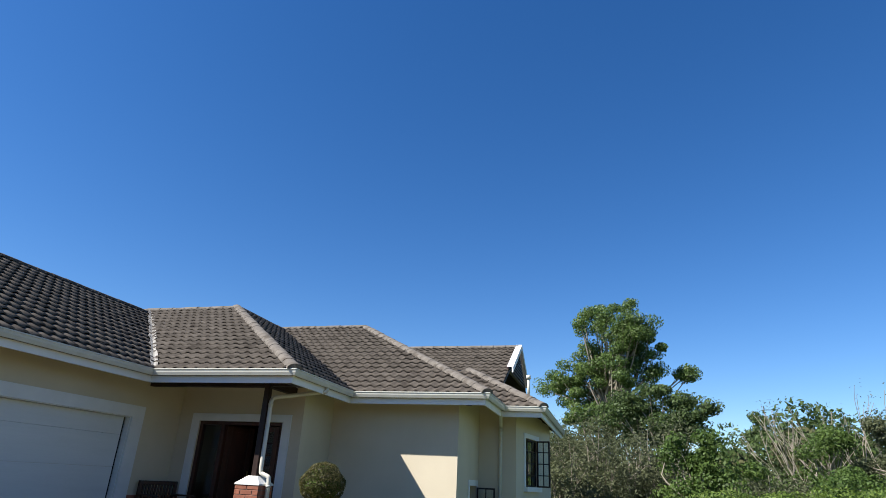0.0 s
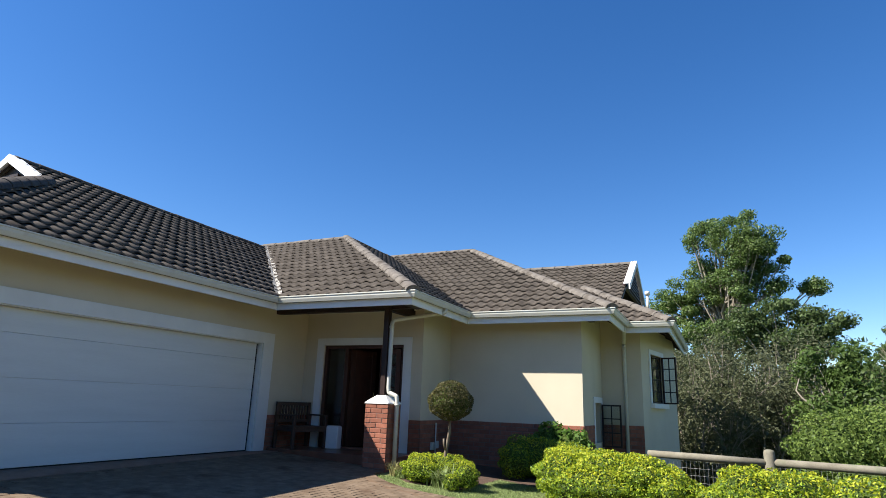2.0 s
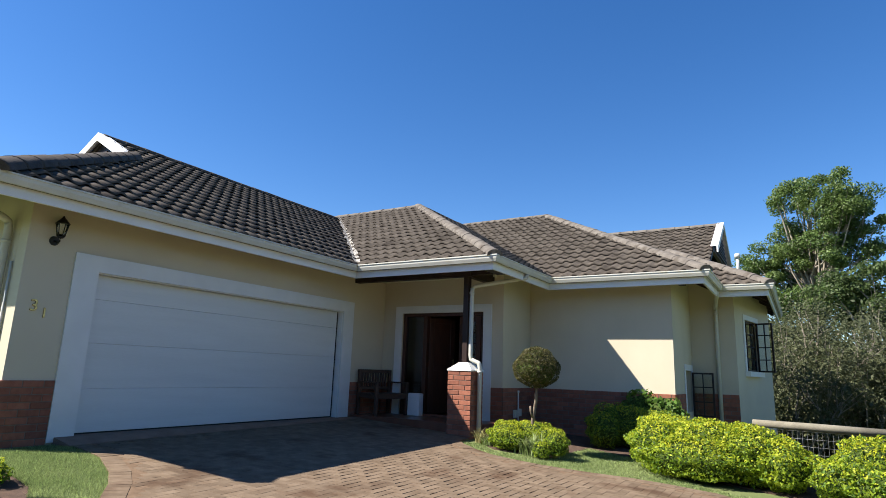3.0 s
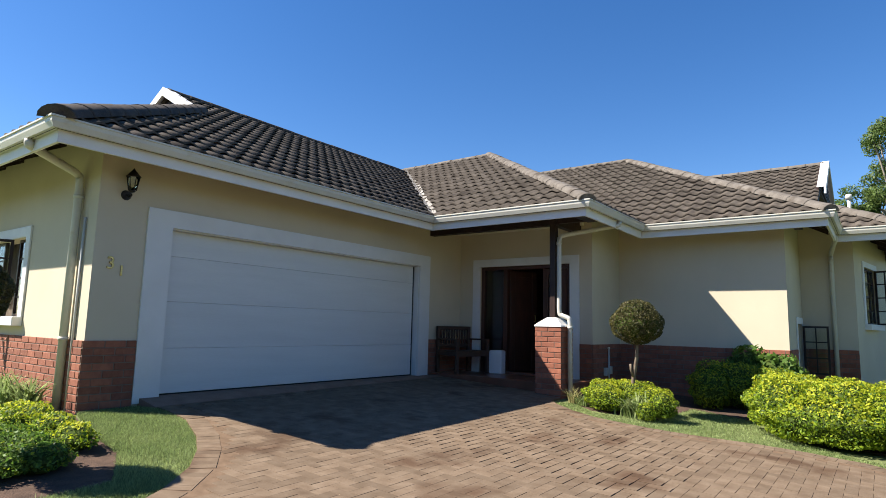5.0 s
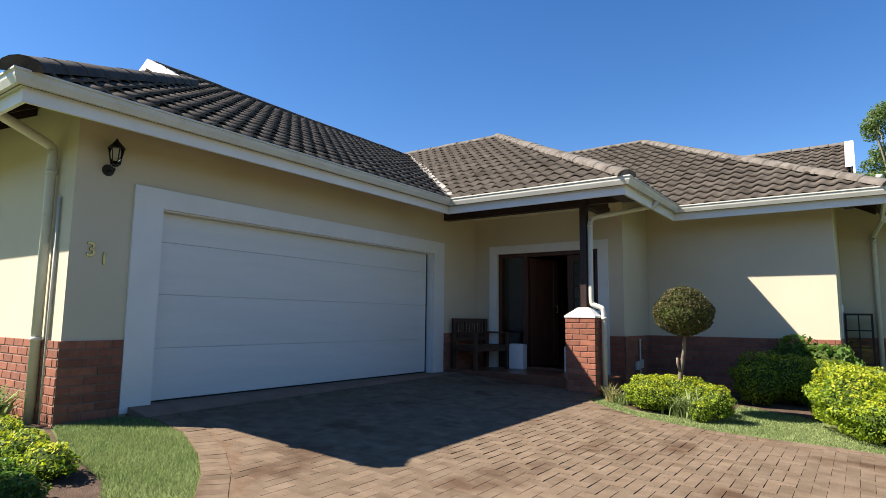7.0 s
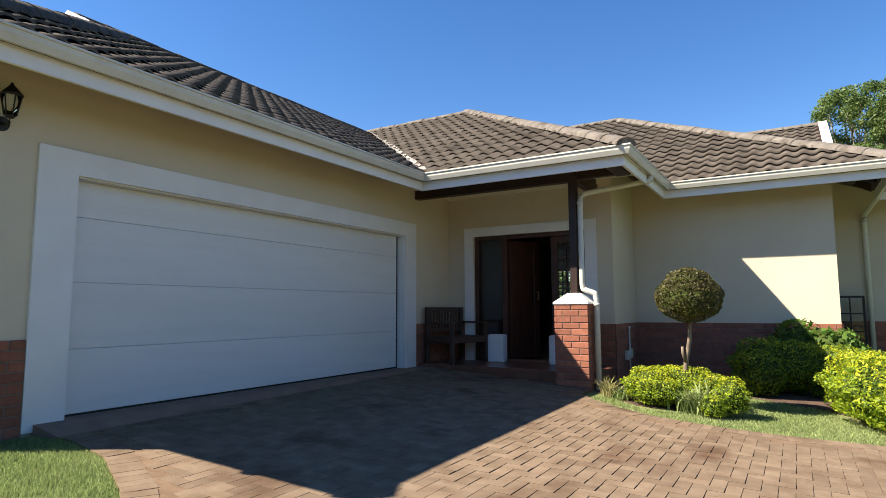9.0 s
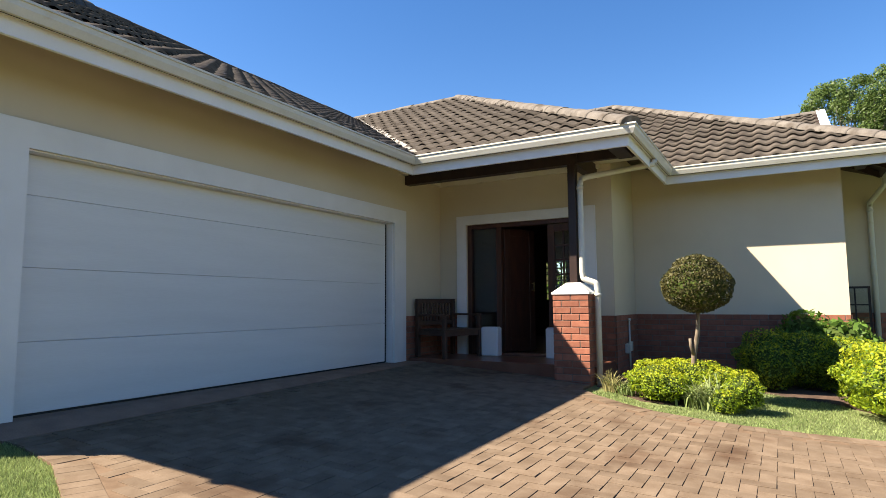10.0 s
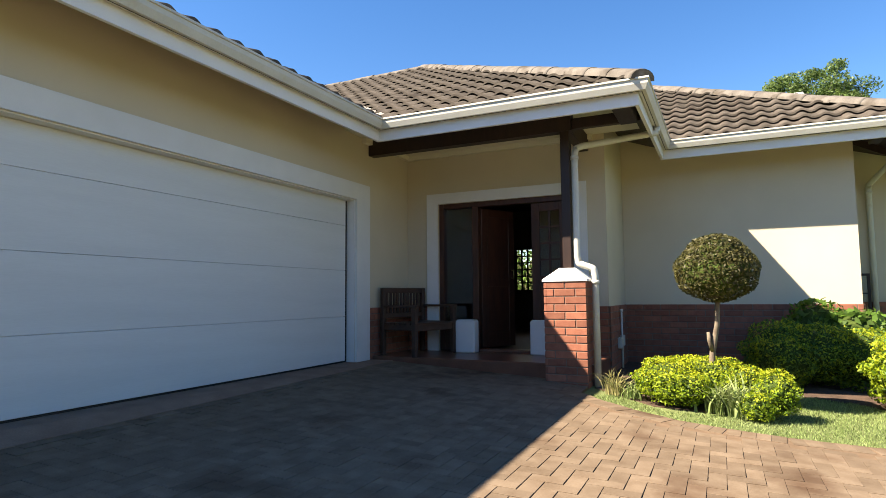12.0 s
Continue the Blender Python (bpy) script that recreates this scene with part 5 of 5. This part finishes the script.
def tree(name, label, x, y, base, trunk_h, radius, forks, seed, leafmat, clump, n_leaves, leaf, envelope, spread=0.55, up=0.3, lean=(0, 0), flat=0.6):
    """A tapered trunk with forked limbs; leaf clumps at the limb ends and over the crown envelope (list of ellipsoids)."""
    ob = thing(name, label, "tree")
    rnd = random.Random(seed)
    rng = np.random.default_rng(seed)
    bm = bmesh.new()
    tips = []
    g = Vector((x, y, base))
    t = g + Vector((lean[0], lean[1], trunk_h))
    tube(bm, [g - Vector((0, 0, 0.4)), g.lerp(t, 0.5) + Vector((rnd.gauss(0, 0.1), 0, 0)), t, g.lerp(t, 1.3)], [radius * 1.2, radius, radius * 0.8, radius * 0.35], 9, cap=False)
    # limbs reach for points spread through the envelope
    ends = []
    for ex, ey, ez, a, b, c in envelope:
        for _ in range(max(2, int(forks * a * c))):
            u = rng.normal(0, 1, 3)
            u /= np.linalg.norm(u)
            r = rng.random() ** 0.35 * 0.92
            ends.append(Vector((ex + u[0] * a * r, ey + u[1] * b * r, ez + u[2] * c * r)))
    for e in ends:
        s = g.lerp(t, min(rnd.uniform(0.8, 1.3), max(0.6, (e.z - 0.8 - base) / trunk_h)))
        m = s.lerp(e, 0.5) + Vector((rnd.gauss(0, 0.25), rnd.gauss(0, 0.25), 0.12 * (e - s).length * rnd.uniform(-1, 0.6)))
        k = radius * rnd.uniform(0.16, 0.34)
        tube(bm, [s, s.lerp(m, 0.5) + Vector((rnd.gauss(0, 0.1), 0, rnd.gauss(0, 0.1))), m, m.lerp(e, 0.55) + Vector((rnd.gauss(0, 0.15), 0, rnd.gauss(0, 0.15))), e], [k, k * 0.85, k * 0.65, k * 0.45, k * 0.2], 5, cap=False)
    put("trunk", bm, TWIG, ob)
    if n_leaves:
        p, q = [], []
        for e in ends:
            n = int(n_leaves * rng.uniform(0.5, 1.4))
            cl = clump * rng.uniform(0.6, 1.3)
            d = rng.normal(0, 1, (n, 3))
            d /= np.linalg.norm(d, axis=1)[:, None]
            rr = rng.random(n) ** 0.4
            p.append(np.array(e) + d * rr[:, None] * np.array([cl, cl, cl * flat]))
            q.append(d + np.array([0, 0, 0.5]))
        leaf_cloud("crown", np.concatenate(p), np.concatenate(q), leaf, leafmat, ob, rng, 0.8, 0.55)
    return ob


tree("eucalyptus_tree", "tall spreading green tree with gaps of sky in its crown", 0.9, 45, gz(0.9, 45), 9.0, 0.36, 5.4, 31, LEAF_B, 0.78, 460, 0.17,
     [(1.4, 45, 12.9, 3.2, 2.8, 2.5), (0.9, 45, 9.3, 4.0, 3.4, 3.0), (3.5, 45, 12.0, 1.9, 1.6, 1.6), (5.9, 45, 9.9, 1.1, 0.9, 0.8), (-2.8, 45, 8.6, 1.6, 1.4, 1.4), (0.5, 45, 6.2, 4.2, 3.0, 1.2)], flat=0.68)
tree("canopy_tree", "dark flat-topped tree behind the thicket", 3.6, 38, gz(3.6, 38), 5.0, 0.3, 5.6, 32, LEAF_K, 0.95, 480, 0.19, [(3.6, 38, 6.7, 2.2, 2.0, 0.8), (2.1, 38, 6.0, 1.8, 1.8, 1.0), (5.2, 38, 5.9, 1.6, 1.5, 0.9), (3.7, 38, 4.9, 2.6, 2, 1.1)], flat=0.5)
tree("green_tree", "rounded mid-green tree past the fence", 3.7, 23, gz(3.7, 23), 3.2, 0.16, 7.0, 33, LEAF_M, 0.55, 320, 0.14, [(3.7, 23, 3.0, 1.1, 1.0, 0.8), (3.2, 23, 2.1, 1.2, 1.2, 1.0), (4.5, 23, 2.1, 1.2, 1.2, 1.0), (3.9, 23, 0.8, 1.8, 1.5, 1.1)], flat=0.75)
for k, (x, y, h, s) in enumerate(((8.2, 32, 2.8, 41), (11.2, 34, 4.6, 42), (14.5, 33, 5.6, 43), (18.5, 34, 7.0, 44), (7.0, 30, 2.0, 45), (10.5, 29, 3.0, 46), (14.5, 28, 3.8, 47))):
    tree("green_tree", "bushy green tree in the wooded valley", x, y, gz(x, y), h * 0.7 + 1.8, 0.2, 4.2, s, LEAF_M if k % 2 else LEAF_G, 0.8, 480, 0.145, [(x, y, h - 1.0, 1.9, 1.6, 1.2), (x - 1, y, h - 2.6, 1.7, 1.5, 1.3), (x + 1.2, y, h - 2.7, 1.7, 1.5, 1.3), (x, y, h - 4.4, 2.4, 1.8, 1.3)], flat=0.75)
tree("conifer_tree", "small dark distant tree on the skyline", 16.7, 75, 3.0, 4.8, 0.25, 5.0, 34, LEAF_K, 0.7, 260, 0.3, [(16.7, 75, 9.4, 1.0, 1.0, 1.1), (16.7, 75, 8.0, 1.3, 1.3, 1.0)], flat=0.9)


def thicket_tree(x, y, h, seed, label, leaves=330):
    """A twiggy, nearly bare tree."""
    ob = thing("bare_tree", label, "tree", "bare thicket trees")
    rnd = random.Random(seed)
    bm = bmesh.new()
    tips = []
    b = gz(x, y)
    for _ in range(3):
        limbs(bm, (x + rnd.gauss(0, 0.15), y, b - 0.3), (rnd.gauss(0, 0.3), rnd.gauss(0, 0.3), 1), (h - b) * 0.4, 0.08, 3, rnd, tips, 0.36, 0.34)
    put("trunk", bm, TWIG, ob)
    rng = np.random.default_rng(seed)
    p = []
    for e in tips:
        n = int(leaves * rng.uniform(0.1, 0.35))
        p.append(np.array(e) + rng.normal(0, 0.3, (n, 3)))
    p = np.concatenate(p)
    leaf_cloud("crown", p, np.tile([0, 0, 1.0], (len(p), 1)), 0.14, LEAF_G, ob, rng, 1.0, 0.4)
    return ob


for k, (x, y, h) in enumerate(((-0.8, 27, 3.3), (0.5, 27, 3.5), (1.7, 26.5, 3.3), (0.1, 25, 2.3), (1.4, 24.8, 2.0), (2.5, 25, 1.8), (-1.8, 29, 3.7), (2.9, 27.5, 3.2))):
    thicket_tree(x, y, h, 60 + k, "grey-brown twiggy tree with sparse leaves past the fence")
thicket_tree(12.6, 40, 6.6, 80, "pale bare tree on the skyline", 20)
thicket_tree(15.2, 41, 7.0, 81, "pale bare tree on the skyline", 20)


# Dull dark green: inner shade of the scrub, put into the core's colour.
SCRUB_CORE = mat("scrub_shade_core", (0.05, 0.055, 0.025), (0.1, 0.1, 0.05), 3, 1.0, 20, 0.8, 0.05, spec=0.1)


def scrub(name, blobs, n, size, material, seed, label):
    ob = thing(name, label, "shrubbery", kind="stuff")
    rng = np.random.default_rng(seed)
    p, q = blob_points(blobs, n, rng, 0.45, 0.16)
    leaf_cloud("leaves", p, q, size, material, ob, rng, 0.9, 0.5)
    # Added solids that stand for the shade inside the scrub.
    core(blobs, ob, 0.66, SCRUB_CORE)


scrub("valley_scrub", [(x, 29 + (k % 3), -0.6 + 0.5 * math.sin(k * 2.1), 2.0, 1.4, 1.9) for k, x in enumerate(np.arange(-4, 20, 1.9).tolist())], 60, 0.19, LEAF_G, 91, "dense grey-green scrub filling the valley")
scrub("valley_scrub", [(x, 25.5 + (k % 2), -1.0 + 0.4 * math.sin(k * 1.7), 1.6, 1.2, 1.7) for k, x in enumerate(np.arange(-2.0, 14, 1.7).tolist())], 110, 0.14, LEAF_G, 92, "low grey-green scrub past the fence")
scrub("far_woods", [(x, 52 + 3 * (k % 3), 2.2 + 1.2 * math.sin(k * 1.3) + max(0, x - 6) * 0.12, 4.2, 3, 3.6) for k, x in enumerate(np.arange(-10, 60, 4.2).tolist())], 22, 0.42, LEAF_K, 93, "far dark woods beyond the valley")
bush("bright_shrub", "yellow-green feathery shrub past the fence", [(2.2, 15, 1.3, 0.9, 0.7, 0.8), (3.2, 15.2, 1.6, 1.0, 0.8, 0.9), (4.3, 15, 1.7, 1.0, 0.8, 0.9), (2.7, 14.8, 0.5, 1.1, 0.7, 0.8), (4.0, 14.8, 0.6, 1.2, 0.8, 0.9)], 0.075, 750, LEAF_S, 11, "shrub", 0.4, 0, (LEAF_M, 0.3))
bush("bright_shrub", "yellow-green feathery shrub past the fence", [(5.4, 15, 1.8, 1.0, 0.8, 0.9), (6.5, 15, 1.9, 1.1, 0.8, 1.0), (5.6, 14.8, 0.6, 1.2, 0.8, 0.9), (7.6, 14.6, 1.6, 1.1, 0.8, 1.1)], 0.075, 750, LEAF_S, 12, "shrub", 0.4, 0, (LEAF_M, 0.3))

scrub("garden_shrubs", [(x, 24.5, 0.8, 1.6, 1.0, 3.2) for x in (-13.0, -11.4, -9.8, -8.2, -6.6)], 60, 0.2, LEAF_D, 96, "dark green garden shrubs behind the house")
# trees across the road, which the door panes reflect
scrub("roadside_trees", [(x, -15.0 - (k % 3), 2.2 + 0.8 * math.sin(k * 1.9), 2.8, 2.0, 3.8) for k, x in enumerate(np.arange(-20, 18, 3.0).tolist())], 14, 0.4, LEAF_K, 94, "dark green trees along the road behind the drive")
scrub("roadside_trees", [(15.5 + (k % 2), y, 2.2 + 0.8 * math.sin(k * 1.6), 2.0, 2.8, 3.6) for k, y in enumerate(np.arange(-12, 8, 3.0).tolist())], 14, 0.4, LEAF_K, 95, "dark green trees along the side boundary")

# ---- bricks and pavers ----
BW, BH, BD = 0.222, 0.073, 0.03
CO = 0.0835


def unit_brick(length):
    bm = boxes(((0, -0.004, 0), (length, BD, BH)), bevel=0.004)
    me = bpy.data.meshes.new("brick")
    bm.to_mesh(me)
    bm.free()
    me.materials.append(BRICK)
    return me


FULL = unit_brick(BW)
ODD = {}


def bricks(parent, origin, turn, length, z0, z1, lead=0.0):
    """Stretcher-bond bricks along local x from origin, faces looking along local -y; they stand 4 mm proud."""
    rows = int(round((z1 - z0) / CO))
    rnd = random.Random(int(abs(origin[0] * 100)) + int(origin[1] * 10))
    for r in range(rows):
        z = z1 - (r + 1) * CO + 0.01
        x = -0.116 if r % 2 else 0.0
        while x < length - 0.03:
            a, b = max(0.0, x), min(x + BW, length)
            x += BW + 0.01
            if b - a < 0.04:
                continue
            key = round(b - a, 2)
            me = FULL if key > 0.215 else ODD.setdefault(key, unit_brick(key))
            o = new("brick", me)
            o.parent = parent
            o.matrix_basis = pose(origin[0], origin[1], z, 0, 0, turn) @ pose(a, rnd.uniform(-0.002, 0.001), 0, rnd.uniform(-0.3, 0.3), 0, 0)


def plinth(wall_ob, origin, turn, length, z0=0.0):
    """A mortar bed a little proud of the wall, carrying the bricks."""
    m = pose(origin[0], origin[1], 0, 0, 0, turn)
    bm = boxes(((0, -0.0175, z0 - 0.2), (length, -0.001, PLINTH - 0.002)))
    ob = put("mortar_bed", bm, MORTAR, wall_ob)
    ob.matrix_basis = m
    off = m @ Vector((0, -0.018, 0))
    rows = math.floor((PLINTH - z0) / CO + 0.8)
    bricks(wall_ob, (off.x, off.y), turn, length, PLINTH - rows * CO, PLINTH)


plinth(wall_garage, (WX, WS - 0.018), 90, 3.868 - WS + 0.018, 0.1)
plinth(wall_garage, (WX, 9.352), 90, DY - 9.352 - 0.002, 0.2)
plinth(wall_side, (-11.6, WS), 0, 11.6 + WX - 0.0, 0.1)
plinth(wall_entry, (WX + 0.02, DY), 0, -7.702 - WX - 0.02, 0.25)
plinth(wall_entry, (-5.408, DY), 0, PX + 5.408, 0.1)
plinth(wall_return, (PX, DY - 0.018), 90, MY - DY, 0.05)
plinth(wall_main, (PX + 0.02, MY), 0, MX - PX - 0.02, 0.05)
plinth(wall_main_end, (MX, MY - 0.018), 90, CY0 - MY - 0.13, 0.0)
plinth(wall_far, (MX + 0.02, FY), 0, FX - MX - 0.02, -0.1)
# the pier's four faces
n_c = 14
for face, (ox, oy, turn) in enumerate(((px0, py0, 0), (px1, py0, 90), (px1, py1, 180), (px0, py1, 270))):
    for r in range(n_c):
        z = 1.21 - (r + 1) * CO + 0.01
        lay = [(0.0, 0.225), (0.235, 0.225)] if (r + face) % 2 == 0 else [(0.0, 0.106), (0.116, 0.222), (0.348, 0.112)]
        for a, ln in lay:
            ln = round(ln, 3)
            o = new("brick", ODD.setdefault(ln, unit_brick(ln)))
            o.parent = pier
            o.matrix_basis = pose(ox, oy, z, 0, 0, turn) @ pose(a, 0.002 if face % 2 else 0.0, 0)

# paving
bm = bmesh.new()
bm.faces.new([bm.verts.new((x, y, 0)) for x, y in DRIVE])
for k in range(-16, 15):
    bmesh.ops.bisect_plane(bm, geom=bm.verts[:] + bm.edges[:] + bm.faces[:], plane_co=(k * 0.5, 0, 0), plane_no=(1, 0, 0))
for k in range(-14, 20):
    bmesh.ops.bisect_plane(bm, geom=bm.verts[:] + bm.edges[:] + bm.faces[:], plane_co=(0, k * 0.5, 0), plane_no=(0, 1, 0))
for v in bm.verts:
    v.co.z = gz(v.co.x, v.co.y) - 0.004
bmesh.ops.solidify(bm, geom=bm.faces[:], thickness=0.1)
bmesh.ops.recalc_face_normals(bm, faces=bm.faces)
drive = tagged(put("pavement_drive", bm, SAND), "clay brick paved drive laid in herringbone", "driveway", kind="structure")
PW = 0.1


def paver_mesh(length, width):
    bm = boxes(((0.0012, 0.0012, -0.03), (length - 0.0012, width - 0.0012, 0.0)))
    top_edges = [e for e in bm.edges if all(v.co.z > -0.001 for v in e.verts)]
    bmesh.ops.bevel(bm, geom=top_edges, offset=0.0014, segments=1, affect="EDGES")
    me = bpy.data.meshes.new("paver")
    bm.to_mesh(me)
    bm.free()
    me.materials.append(PAVER)
    return me


PH, PV = paver_mesh(2 * PW, PW), paver_mesh(PW, 2 * PW)
fv, ff = [], []
prnd = random.Random(5)
made = 0
EDGE_L, EDGE_R = DRIVE[0:10], DRIVE[14:28]


def slope_turn(x, y):
    sx = (gz(x + 0.1, y) - gz(x - 0.1, y)) / 0.2
    sy = (gz(x, y + 0.1) - gz(x, y - 0.1)) / 0.2
    return Matrix(((1, 0, 0, 0), (0, 1, 0, 0), (sx, sy, 1, 0), (0, 0, 0, 1)))


def add_paver(me, m, single):
    global made
    if single and made < 300:
        o = new("paver", me)
        o.parent = drive
        o.matrix_basis = m
        made += 1
        return
    k = len(fv)
    fv.extend([tuple(m @ v.co) for v in me.vertices])
    ff.extend([tuple(k + i for i in p.vertices) for p in me.polygons])


for j in range(int(-6.5 / PW), int(9.6 / PW)):
    for i in range(int(-8.0 / PW), int(6.5 / PW)):
        k = (i + j) % 4
        if k not in (0, 2):
            continue
        x, y = i * PW, j * PW
        w, h = (2 * PW, PW) if k == 0 else (PW, 2 * PW)
        if not (inside(DRIVE, x + 0.02, y + 0.02) and inside(DRIVE, x + w - 0.02, y + h - 0.02) and inside(DRIVE, x + w - 0.02, y + 0.02) and inside(DRIVE, x + 0.02, y + h - 0.02)):
            continue
        cxx, cyy = x + w / 2, y + h / 2
        edge = min((Vector((cxx, cyy)) - Vector(p).lerp(Vector(q), t)).length for ed in (EDGE_L, EDGE_R) for p, q in zip(ed, ed[1:]) for t in (0.0, 0.25, 0.5, 0.75, 1.0)) if cyy > 1.4 else 9
        if edge < 0.27:
            continue
        m = Matrix.Translation((x, y, gz(x, y) + prnd.uniform(-0.0012, 0.0012))) @ slope_turn(x, y)
        add_paver(PH if k == 0 else PV, m, -5.2 < x < -2.6 and 4.9 < y < 7.4)
# border course laid across the edges
for ed in (EDGE_L, EDGE_R):
    pts = [Vector(p) for p in ed]
    total = [(q - p).length for p, q in zip(pts, pts[1:])]
    s = 0.0
    while s < sum(total) - PW:
        acc = 0.0
        for (p, q), ln in zip(zip(pts, pts[1:]), total):
            if acc + ln > s:
                d = (q - p) / ln
                c = p + d * (s - acc)
                break
            acc += ln
        a = math.degrees(math.atan2(d.y, d.x))
        m = Matrix.Translation((c.x, c.y, gz(c.x, c.y) + prnd.uniform(-0.0012, 0.0012))) @ slope_turn(c.x, c.y) @ pose(0, 0, 0, 0, 0, a)
        add_paver(PV, m, False)
        s += PW
me = bpy.data.meshes.new("paver_field")
me.from_pydata(fv, [], ff)
me.materials.append(PAVER_J)
o = new("paver_field", me)
o.parent = drive
tagged(o, kind="stuff")
